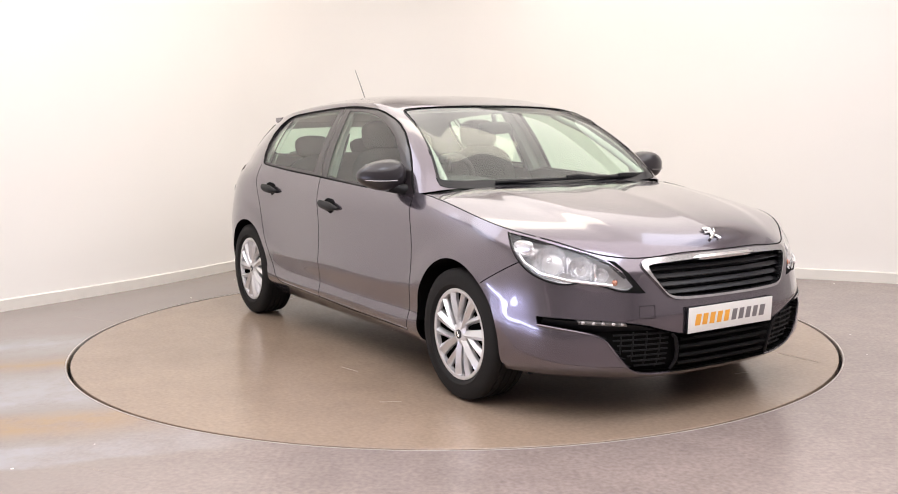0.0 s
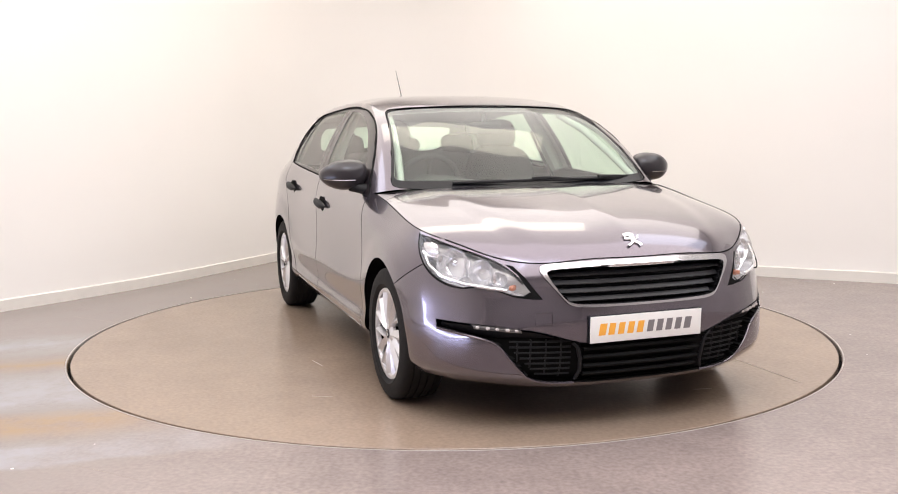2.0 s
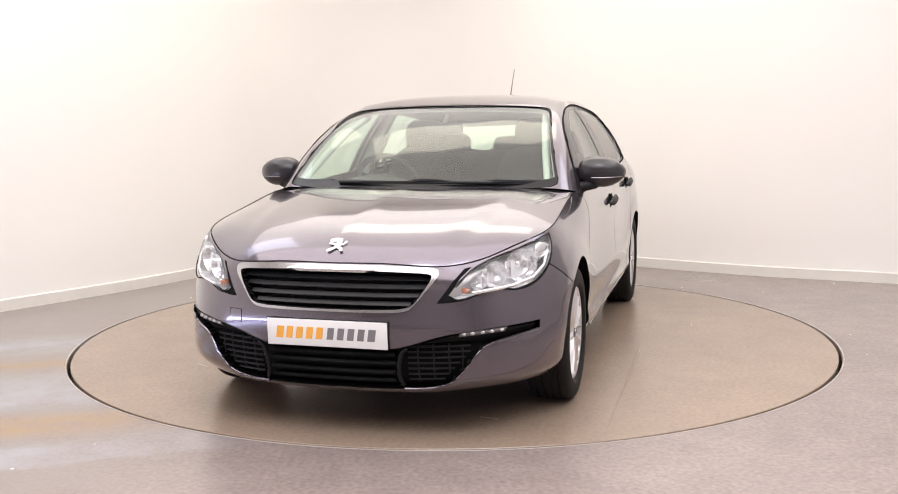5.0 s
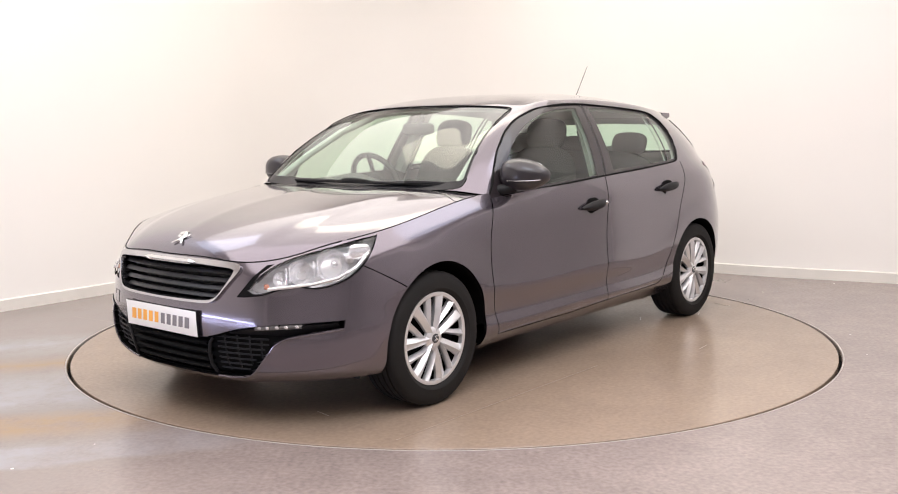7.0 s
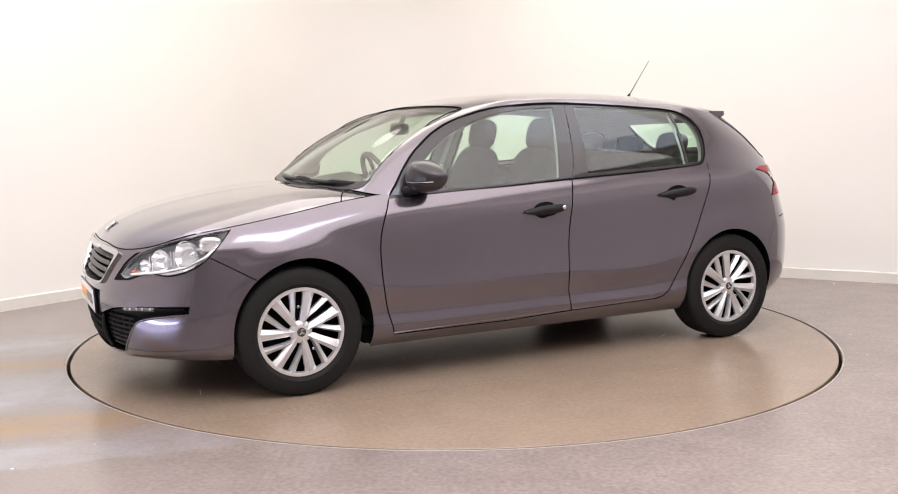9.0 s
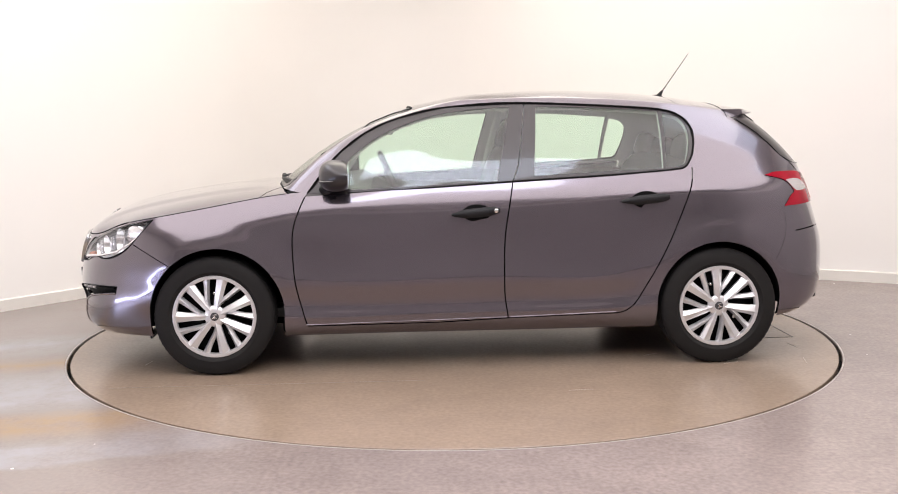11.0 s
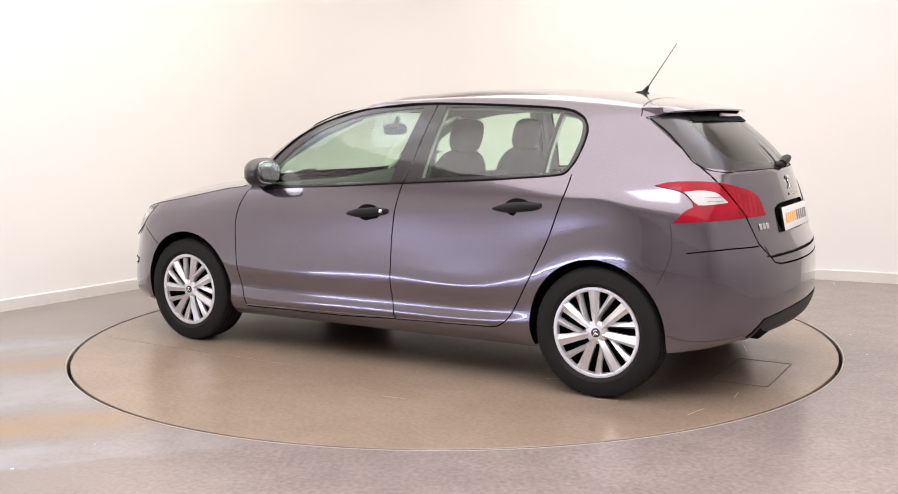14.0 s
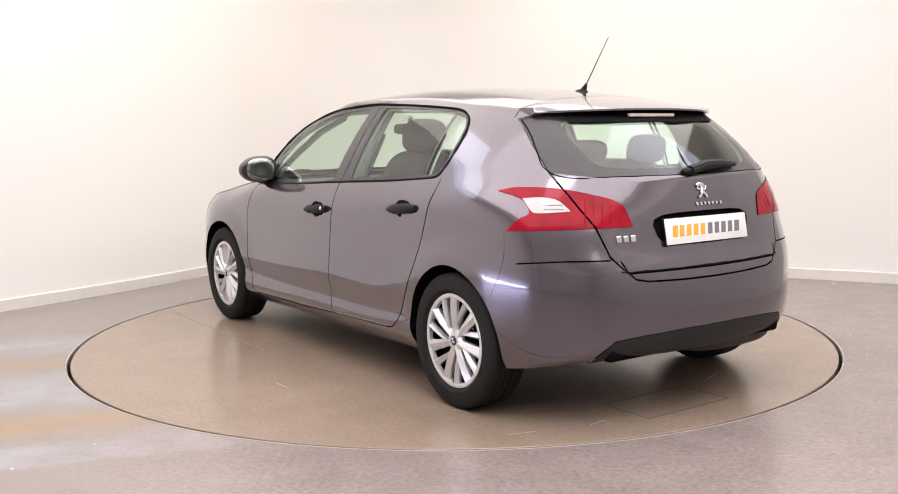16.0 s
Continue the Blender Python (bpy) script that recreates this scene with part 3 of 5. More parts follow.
class Skin:
    """Faces of the half skin, each with a label; lines drawn on it split the faces."""

    def __init__(self):
        self.v, self.n, self.f, self.lab = [], [], [], []
        self.c, self.m = np.zeros((40000, 3)), np.zeros((40000, 3))

    def add(self, g, label, flip):
        nu, nv = g.shape[:2]
        o = len(self.v)
        self.v += list(g.reshape(-1, 3))
        self.n += list(grid_normals(g, flip).reshape(-1, 3))
        for i in range(nu - 1):
            for j in range(nv - 1):
                q = [o + i * nv + j, o + (i + 1) * nv + j, o + (i + 1) * nv + j + 1, o + i * nv + j + 1]
                self.f.append(q[::-1] if flip else q)
                self.lab.append(label)
                self.note(len(self.f) - 1)

    def note(self, i):
        q = self.f[i]
        k = 1.0 / len(q)
        self.c[i] = sum(self.v[j] for j in q) * k
        self.m[i] = sum(self.n[j] for j in q) * k

    def region(self, poly, proj, where, label, only=None, inset=0.0):
        """Cuts the closed outline poly (2D) into the faces that where() takes, and labels those inside."""
        p = [np.array(a, float) for a in poly]
        uv = {}

        def at(i):
            if i not in uv:
                uv[i] = proj(self.v[i])
            return uv[i]

        lo, hi = np.min(p, 0) - 1e-6, np.max(p, 0) + 1e-6
        cand = []
        mid = np.array([proj(np.zeros(3)), proj(np.array((1.0, 0, 0))), proj(np.array((0, 1.0, 0))), proj(np.array((0, 0, 1.0)))])
        pc = self.c[:len(self.f)] @ (mid[1:] - mid[0]) + mid[0]
        near = np.nonzero(((pc > lo - 0.12) & (pc < hi + 0.12)).all(1))[0]
        for i in near:
            if not (where(self.c[i], self.m[i]) and (only is None or self.lab[i] in only)):
                continue
            q = np.array([at(k) for k in self.f[i]])
            if (q.max(0) >= lo).all() and (q.min(0) <= hi).all():
                cand.append(i)
        for a, b in zip(p, p[1:] + p[:1]):
            d = b - a
            ln = math.hypot(*d)
            if ln < 1e-9:
                continue
            nx, ny = -d[1] / ln, d[0] / ln
            l2, h2 = np.minimum(a, b) - 1e-6, np.maximum(a, b) + 1e-6
            cache, fresh = {}, []
            for i in cand:
                q = self.f[i]
                us = [at(k) for k in q]
                if max(u[0] for u in us) < l2[0] or min(u[0] for u in us) > h2[0] or max(u[1] for u in us) < l2[1] or min(u[1] for u in us) > h2[1]:
                    continue
                s = [(u[0] - a[0]) * nx + (u[1] - a[1]) * ny for u in us]
                if max(s) < 1e-6 or min(s) > -1e-6:
                    continue
                pos, neg = [], []
                for k in range(len(q)):
                    i0, i1, s0, s1 = q[k], q[(k + 1) % len(q)], s[k], s[(k + 1) % len(q)]
                    if s0 >= -1e-6:
                        pos.append(i0)
                    if s0 <= 1e-6:
                        neg.append(i0)
                    if (s0 > 1e-6 and s1 < -1e-6) or (s0 < -1e-6 and s1 > 1e-6):
                        key = (min(i0, i1), max(i0, i1))
                        if key not in cache:
                            t = s0 / (s0 - s1)
                            self.v.append(self.v[i0] * (1 - t) + self.v[i1] * t)
                            nn = self.n[i0] * (1 - t) + self.n[i1] * t
                            self.n.append(nn / (np.linalg.norm(nn) + 1e-12))
                            cache[key] = len(self.v) - 1
                        pos.append(cache[key])
                        neg.append(cache[key])
                if len(pos) > 2 and len(neg) > 2:
                    self.f[i] = pos
                    self.f.append(neg)
                    self.lab.append(self.lab[i])
                    fresh.append(len(self.f) - 1)
                    self.note(i)
                    self.note(len(self.f) - 1)
            cand += fresh
        pa = np.array(p)
        pb = np.roll(pa, -1, 0)
        for i in cand:
            us = np.array([at(k) for k in self.f[i]])
            x, y = us.mean(0)
            cr = (pa[:, 1] > y) != (pb[:, 1] > y)
            xx = pa[:, 0] + (y - pa[:, 1]) / np.where(pb[:, 1] == pa[:, 1], 1e-12, pb[:, 1] - pa[:, 1]) * (pb[:, 0] - pa[:, 0])
            if np.count_nonzero(cr & (x < xx)) % 2:
                self.lab[i] = label

    def line(self, pts, width, proj, where, only=None):
        """A narrow shut line along an open run of points: taken out of the skin."""
        p = [np.array(a, float) for a in pts]
        lft, rgt = [], []
        for i, a in enumerate(p):
            d = p[min(i + 1, len(p) - 1)] - p[max(i - 1, 0)]
            d /= np.linalg.norm(d)
            m = np.array([-d[1], d[0]]) * width / 2
            lft.append(a + m)
            rgt.append(a - m)
        for i in range(len(p) - 1):
            self.region([lft[i], lft[i + 1], rgt[i + 1], rgt[i]], proj, where, "gap", only)

    def take(self, labels, offset=0.0):
        """Vertices, faces and normals of all faces with these labels."""
        ids, vs, ns, fs = {}, [], [], []
        for q, l in zip(self.f, self.lab):
            if l in labels:
                for i in q:
                    if i not in ids:
                        ids[i] = len(vs)
                        vs.append(self.v[i] + self.n[i] * offset)
                        ns.append(self.n[i])
                fs.append([ids[i] for i in q])
        return np.array(vs), fs, np.array(ns)


def smooth_poly(pts, n=4, sharp=()):
    """A closed outline rounded by Chaikin's corner cutting; corners named in sharp stay."""
    p = [np.array(a, float) for a in pts]
    keep = [i in sharp for i in range(len(p))]
    for _ in range(n):
        q, kk = [], []
        m = len(p)
        for i in range(m):
            a, b = p[i], p[(i + 1) % m]
            if keep[i]:
                q.append(a)
                kk.append(True)
            else:
                q.append(a * 0.8 + b * 0.2)
                kk.append(False)
            if not keep[(i + 1) % m]:
                q.append(a * 0.2 + b * 0.8)
                kk.append(False)
        p, keep = q, kk
    return p


def smooth_line(pts, n=24):
    p = np.array([(a[0], a[1], 0) for a in pts], float)
    return [q[:2] for q in curve(p, n, False)]


def side(p):
    return np.array((p[0], p[2]))


def front(p):
    return np.array((p[1], p[2]))


def plan(p):
    return np.array((p[0], p[1]))


def turned(deg):
    h = math.radians(deg)
    return lambda p: np.array((-math.sin(h) * p[0] + math.cos(h) * p[1], p[2]))


skin = Skin()
skin.add(lower, "body", False)
skin.add(upper, "body", False)
bon = bonnet.copy()
bon[:, -1] = bon[:, -1] * 0.86 + bon[:, -2] * 0.14
bon[0, :] = bon[0, :] * 0.9 + bon[1, :] * 0.1
skin.add(bon, "bonnet", True)
skin.add(roof_grid, "body", True)



def soften_joint(a, b, reach=0.012):
    """Shares the normals of skin vertices a and b where they meet, so that the edge between two sheets reads as rounded."""
    va, vb = np.array([skin.v[i] for i in a]), np.array([skin.v[i] for i in b])
    na, nb = np.array([skin.n[i] for i in a]), np.array([skin.n[i] for i in b])
    d = ((va[:, None] - vb[None]) ** 2).sum(2)
    ja, jb = d.argmin(1), d.argmin(0)
    for k, i in enumerate(a):
        if d[k, ja[k]] < reach ** 2:
            m = na[k] + nb[ja[k]]
            skin.n[i] = m / np.linalg.norm(m)
    for k, i in enumerate(b):
        if d[jb[k], k] < reach ** 2:
            m = nb[k] + na[jb[k]]
            skin.n[i] = m / np.linalg.norm(m)


# square across the middle line, so that the two halves meet without a crease
for i, (p, q) in enumerate(zip(skin.v, skin.n)):
    if abs(p[1]) < 1e-6:
        flat = np.array((q[0], 0.0, q[2]))
        skin.n[i] = flat / (np.linalg.norm(flat) + 1e-12)
_nl, _nu, _nb = lower.shape[0] * lower.shape[1], upper.shape[0] * upper.shape[1], bon.shape[0] * bon.shape[1]
_iu = _nl + np.arange(_nu).reshape(upper.shape[:2])
_ir = _nl + _nu + _nb + np.arange(roof_grid.shape[0] * roof_grid.shape[1]).reshape(roof_grid.shape[:2])
soften_joint(_iu[:, -1], np.unique(np.concatenate([_ir[0], _ir[-1], _ir[:, -1]])))
_il = np.arange(_nl).reshape(lower.shape[:2])
soften_joint(_iu[6 * NU:, 0], _il[8 * NU:, -1], 0.03)


def melt_joint(ids, sigma):
    """Rounds the shading where lower body and rear pillar flow into each other."""
    v, n = np.array([skin.v[i] for i in ids]), np.array([skin.n[i] for i in ids])
    w = np.exp(-((v[:, None] - v[None]) ** 2).sum(2) / (2 * sigma ** 2))
    m = w @ n
    m /= np.linalg.norm(m, axis=1, keepdims=True)
    ease = (smoothstep(-0.95, -1.15, v[:, 0]) * smoothstep(0.86, 0.99, v[:, 2]) * smoothstep(1.34, 1.26, v[:, 2]) * smoothstep(-1.80, -1.62, v[:, 0]))[:, None]
    m = m * ease + n * (1 - ease)
    m /= np.linalg.norm(m, axis=1, keepdims=True)
    for i, q in zip(ids, m):
        skin.n[i] = q


_quarter = [i for i in range(_nl + _nu) if skin.v[i][0] < -0.9 and skin.v[i][1] > 0.4 and skin.v[i][2] > 0.72]
melt_joint(_quarter, 0.05)

is_side = lambda c, n: n[1] > 0.2
is_nose = lambda c, n: c[0] > 1.4 and n[0] > 0.02
is_tail = lambda c, n: c[0] < -1.3 and n[0] < 0.05
low_side = lambda c, n: n[1] > 0.2 and c[2] < 1.06

# wheel arches
for cx, ar in ((1.292, 0.340), (-1.307, 0.330)):
    arch = [(cx + ar * math.cos(a), 0.318 + ar * math.sin(a)) for a in np.linspace(0, math.pi, 40)]
    arch = [(cx + ar - 0.005, 0.1)] + arch + [(cx - ar + 0.005, 0.1)]
    skin.region(arch, side, is_side, "cut")

# bumpers
skin.region([(1.535, 0.575), (1.65, 0.645), (1.761, 0.707), (1.761, 0.9), (2.4, 0.9), (2.4, 0.05), (1.535, 0.05)], side, lambda c, n: c[0] > 1.4 and c[2] < 0.79, "front_bumper", ("body",))
skin.region([(-1.60, 0.545), (-1.655, 0.70), (-1.74, 0.697), (-1.875, 0.708), (-1.957, 0.706), (-2.3, 0.706), (-2.3, 0.05), (-1.60, 0.05)], side, lambda c, n: c[0] < -1.4 and c[2] < 0.8, "rear_bumper", ("body",))

# glasshouse: black surround, then panes
DLO = [(0.838, 0.909), (0.76, 1.015), (0.682, 1.112), (0.57, 1.205), (0.442, 1.276), (0.201, 1.348), (-0.106, 1.376), (-0.307, 1.379), (-0.707, 1.361), (-1.0, 1.342), (-1.10, 1.325), (-1.165, 1.287), (-1.195, 1.235), (-1.195, 1.174), (-1.179, 1.103), (-1.145, 1.045), (-1.108, 1.023), (-0.713, 0.996), (-0.228, 0.972), (0.314, 0.939)]
skin.region(smooth_poly(DLO, 2, (0,)), side, is_side, "window_surround", ("body",))
PANES = [
    ("front", smooth_poly([(0.700, 0.936), (0.62, 1.095), (0.434, 1.229), (0.193, 1.315), (-0.047, 1.347), (-0.232, 1.355), (-0.148, 0.976), (0.316, 0.954)], 3, (0, 5, 6))),
    ("rear", smooth_poly([(-0.338, 0.999), (-0.374, 1.358), (-0.708, 1.348), (-1.028, 1.326), (-1.015, 1.030), (-0.713, 1.016)], 3, (0, 1, 3, 4))),
    ("quarter", smooth_poly([(-1.030, 1.036), (-1.049, 1.316), (-1.12, 1.303), (-1.163, 1.262), (-1.172, 1.19), (-1.150, 1.10), (-1.130, 1.052), (-1.10, 1.038)], 3, (0, 1)))]
for nm, pn in PANES:
    skin.region(pn, side, is_side, "pane_" + nm, ("window_surround",))
is_screen = lambda c, n: c[0] > 0.1 and c[2] > 0.93 and n[0] > 0.1
SCREEN = [(-0.05, 0.94), (0.60, 0.945), (0.722, 0.958), (0.712, 1.015), (0.655, 1.17), (0.592, 1.330), (0.55, 1.355), (0.40, 1.365), (0.2, 1.372), (-0.05, 1.374)]
skin.region(smooth_poly(SCREEN, 2, (0, 9)), front, is_screen, "screen_border", ("body",))
SCREEN_IN = [(-0.05, 0.985), (0.60, 0.988), (0.700, 0.995), (0.696, 1.02), (0.642, 1.17), (0.579, 1.328), (0.54, 1.349), (0.40, 1.358), (0.2, 1.366), (-0.05, 1.368)]
skin.region(smooth_poly(SCREEN_IN, 2, (0, 9)), front, is_screen, "windscreen", ("screen_border",))

# tailgate and rear window
t150 = turned(150)
GATE = [(-2.02, -0.06, 0.650), (-2.0, 0.475, 0.650), (-1.953, 0.534, 0.717), (-1.907, 0.571, 0.833), (-1.858, 0.621, 0.915), (-1.792, 0.655, 0.999), (-1.724, 0.668, 1.062), (-1.603, 0.650, 1.168), (-1.445, 0.600, 1.286), (-1.52, 0.51, 1.310), (-1.6, 0.09, 1.335), (-1.6, -0.06, 1.34)]
skin.region([t150(np.array(p)) for p in GATE], t150, is_tail, "tailgate", ("body", "rear_bumper"))
RW = [(-1.93, -0.06, 1.037), (-1.922, 0.117, 1.037), (-1.85, 0.50, 1.037), (-1.724, 0.664, 1.060), (-1.603, 0.646, 1.168), (-1.45, 0.597, 1.283), (-1.52, 0.51, 1.307), (-1.6, 0.09, 1.33), (-1.6, -0.06, 1.335)]
skin.region([t150(np.array(p)) for p in RW], t150, is_tail, "rear_border", ("tailgate",))
RWI = [(-1.93, -0.06, 1.07), (-1.90, 0.20, 1.07), (-1.84, 0.43, 1.075), (-1.80, 0.49, 1.10), (-1.68, 0.515, 1.20), (-1.60, 0.50, 1.262), (-1.58, 0.45, 1.275), (-1.6, 0.09, 1.285), (-1.6, -0.06, 1.287)]
skin.region(smooth_poly([t150(np.array(p)) for p in RWI], 2, (0, 8)), t150, is_tail, "rear_window", ("rear_border",))

# tail lamps
t140 = turned(140)
TAILP = [(-1.545, 0.792, 0.984), (-1.617, 0.761, 1.001), (-1.759, 0.688, 1.000), (-1.824, 0.622, 0.988), (-1.889, 0.491, 0.954), (-1.911, 0.440, 0.931), (-1.925, 0.421, 0.903), (-1.949, 0.405, 0.834), (-1.867, 0.660, 0.834), (-1.645, 0.832, 0.824), (-1.687, 0.797, 0.876), (-1.729, 0.767, 0.896), (-1.672, 0.763, 0.957)]
skin.region(smooth_poly([t140(np.array(p)) for p in TAILP], 2, (0, 7, 9)), t140, is_tail, "tail_lamp", ("body", "tailgate", "rear_bumper"))
WHP = [(-1.672, 0.763, 0.956), (-1.740, 0.719, 0.962), (-1.795, 0.676, 0.950), (-1.840, 0.652, 0.905), (-1.769, 0.743, 0.897), (-1.732, 0.764, 0.899)]
skin.region(smooth_poly([t140(np.array(p)) for p in WHP], 1, (0, 3)), t140, is_tail, "reversing_lens", ("tail_lamp",))
skin.region([(-0.06, 0.398), (0.17, 0.396), (0.40, 0.386), (0.528, 0.374), (0.575, 0.33), (0.63, 0.255), (0.63, 0.15), (-0.06, 0.15)], front, is_tail, "rear_valance", ("rear_bumper",))
skin.region(smooth_poly([(-0.1, 0.745), (0.275, 0.745), (0.318, 0.88), (-0.1, 0.885)], 2, (0, 3)), front, is_tail, "plate_recess", ("tailgate",))

# head lamps, grille and intakes
t40 = turned(42)
LAMPP = [(1.612, 0.802, 0.800), (1.70, 0.772, 0.787), (1.778, 0.735, 0.768), (1.903, 0.621, 0.726), (1.975, 0.559, 0.690), (2.023, 0.523, 0.650), (2.062, 0.488, 0.589), (2.052, 0.517, 0.571), (2.008, 0.587, 0.589), (1.935, 0.678, 0.606), (1.898, 0.724, 0.599), (1.809, 0.789, 0.622), (1.730, 0.820, 0.672), (1.662, 0.824, 0.744)]
is_lamp = lambda c, n: c[0] > 1.5 and n[2] < 0.9
skin.region(smooth_poly([t40(np.array(p)) for p in LAMPP], 2, (0, 6)), t40, is_lamp, "head_lamp", ("body", "front_bumper"))
BLK = [(1.974, 0.560, 0.695), (1.995, 0.535, 0.690), (2.038, 0.498, 0.645), (2.082, 0.440, 0.560), (2.070, 0.480, 0.560), (2.03, 0.54, 0.568), (2.06, 0.50, 0.60), (2.023, 0.525, 0.655)]
skin.region([t40(np.array(p)) for p in BLK], t40, is_lamp, "lamp_surround", ("body", "front_bumper"))
GROUT = [(-0.1, 0.703), (0.2, 0.702), (0.405, 0.697), (0.438, 0.685), (0.438, 0.660), (0.386, 0.594), (0.342, 0.538), (0.30, 0.525), (0.15, 0.523), (-0.1, 0.523)]
skin.region(smooth_poly(GROUT, 2, (0, 9)), front, is_nose, "grille_frame", ("front_bumper", "body", "lamp_surround"))
GRIN = [(-0.1, 0.682), (0.2, 0.680), (0.393, 0.674), (0.421, 0.662), (0.352, 0.553), (0.305, 0.537), (0.15, 0.533), (-0.1, 0.532)]
skin.region(smooth_poly(GRIN, 2, (0, 7)), front, is_nose, "grille_hole", ("grille_frame",))
LOWP = [(-0.1, 0.377), (0.268, 0.377), (0.335, 0.394), (0.462, 0.433), (0.618, 0.452), (0.70, 0.457), (0.800, 0.462), (0.800, 0.428), (0.70, 0.408), (0.61, 0.375), (0.575, 0.330), (0.54, 0.285), (0.50, 0.243), (0.44, 0.216), (0.30, 0.208), (-0.1, 0.208)]
skin.region(smooth_poly(LOWP, 2, (0, 6, 7, 15)), front, is_nose, "intake", ("front_bumper",))

# doors
DF = [(0.838, 0.909), (0.876, 0.822), (0.901, 0.732), (0.903, 0.58), (0.890, 0.45), (0.838, 0.247)]
DB = [(-0.196, 0.266), (-0.178, 0.40), (-0.176, 0.501), (-0.181, 0.679), (-0.196, 0.795), (-0.228, 0.975)]
DR = [(-1.166, 1.03), (-1.157, 0.964), (-1.135, 0.895), (-1.053, 0.684), (-0.916, 0.421), (-0.865, 0.339), (-0.831, 0.306), (-0.790, 0.286), (-0.74, 0.281)]
BELT = [(-0.228, 0.972), (0.314, 0.939)]
skin.region(DF + [(0.171, 0.250)] + DB + BELT, side, low_side, "door_front", ("body",))
skin.region(DB[::-1] + [(-0.5, 0.275)] + DR[::-1] + [(-1.108, 1.023), (-0.713, 0.996)], side, low_side, "door_rear", ("body",))
GAPW = 0.0065
for run in (smooth_line(DF, 30), smooth_line(DB, 20), smooth_line(DR, 36), [(0.838, 0.247), (0.171, 0.250), (-0.196, 0.267), (-0.5, 0.275), (-0.74, 0.281)]):
    skin.line(run, GAPW, side, low_side, ("body", "door_front", "door_rear"))
skin.line([(-0.228, 0.972), (-0.262, 1.06), (-0.318, 1.40)], 0.007, side, is_side, ("window_surround",))
skin.line([(1.525, 0.573), (1.65, 0.645), (1.765, 0.709)], 0.0045, side, lambda c, n: c[0] > 1.4 and n[1] > 0, ("body", "front_bumper"))
skin.line(smooth_line([(-1.60, 0.545), (-1.66, 0.70), (-1.645, 0.825)], 10), 0.0016, side, lambda c, n: c[0] < -1.4 and n[1] > 0, ("body", "rear_bumper"))
skin.line([(-1.72, 0.694), (-1.80, 0.702), (-1.875, 0.708), (-1.957, 0.706)], 0.006, side, lambda c, n: c[0] < -1.4 and c[1] > 0.5, ("body", "rear_bumper"))
skin.line([t150(np.array(p)) for p in GATE[:7]], 0.008, t150, is_tail, ("body", "tailgate", "rear_bumper", "tail_lamp"))
skin.line([t150(np.array(p)) for p in GATE[6:10]], 0.006, t150, is_tail, ("body", "tailgate", "rear_border"))
# shadow line at the rear bumper's step, drawn as a dark cut
skin.line([(-0.06, 0.606), (0.20, 0.607), (0.38, 0.612), (0.44, 0.624), (0.472, 0.655), (0.492, 0.700)], 0.008, front, is_tail, ("rear_bumper", "tailgate", "body"))
# bonnet's rear corner, and the roof's rear joint
skin.line([(0.955, 0.50), (0.985, 0.60), (1.05, 0.74), (1.085, 0.83)], 0.006, plan, lambda c, n: c[0] > 0.9 and c[2] < 0.97, ("bonnet",))
skin.region([(0.94, 0.45), (0.955, 0.50), (0.985, 0.60), (1.05, 0.74), (1.085, 0.83), (1.085, 0.95), (0.7, 0.95), (0.7, 0.45)], plan, lambda c, n: c[2] < 0.97, "body", ("bonnet",))
skin.line([(-1.37, 0.0), (-1.375, 0.30), (-1.40, 0.52), (-1.42, 0.60)], 0.005, plan, lambda c, n: c[2] > 1.25, ("body",))


def both(vs, fs, ns):
    """The half and its mirror image in one mesh."""
    k = len(vs)
    m = np.array([1, -1, 1])
    return np.vstack([vs, vs * m]), list(fs) + [[i + k for i in q][::-1] for q in fs], np.vstack([ns, ns * m])


def panel(name, labels, material, parent, label="", offset=0.0):
    vs, fs, ns = both(*skin.take(labels, offset))
    return link(name, vs, fs, material, parent, label, normals=ns)


def panel_pair(name, labels, material, parents, label="", offset=0.0):
    vs, fs, ns = skin.take(labels, offset)
    m = np.array([1, -1, 1])
    a = link(name, vs, fs, material, parents[0], label, normals=ns)
    b = link(name, vs * m, [q[::-1] for q in fs], material, parents[1], label, normals=ns * m)
    return a, b


def rim_edges(fs):
    seen = {}
    for q in fs:
        for a, b in zip(q, q[1:] + q[:1]):
            seen[(a, b)] = 1
    return [e for e in seen if (e[1], e[0]) not in seen]


def tray(labels, depth, way=None, floor=True, lift=0.0, mirror=True, mid=True):
    """A shallow box sunk behind (or, depth < 0, raised over) a region: its walls, and its floor."""
    vs, fs, ns = skin.take(labels)
    k = len(vs)
    d = ns if way is None else np.tile(np.array(way, float), (k, 1))
    out = np.vstack([vs + ns * lift, vs - d * depth])
    faces = []
    for a, b in rim_edges(fs):
        if mid and abs(vs[a][1]) < 1e-4 and abs(vs[b][1]) < 1e-4:
            continue
        faces.append([a, b, b + k, a + k] if depth < 0 else [b, a, a + k, b + k])
    if floor:
        faces += [[i + k for i in q] for q in fs]
    if mirror:
        n2 = len(out)
        out = np.vstack([out, out * np.array([1, -1, 1])])
        faces = faces + [[i + n2 for i in q][::-1] for q in faces]
    return out, faces

# ---- the car ----
_lv = lower.reshape(-1, 3)


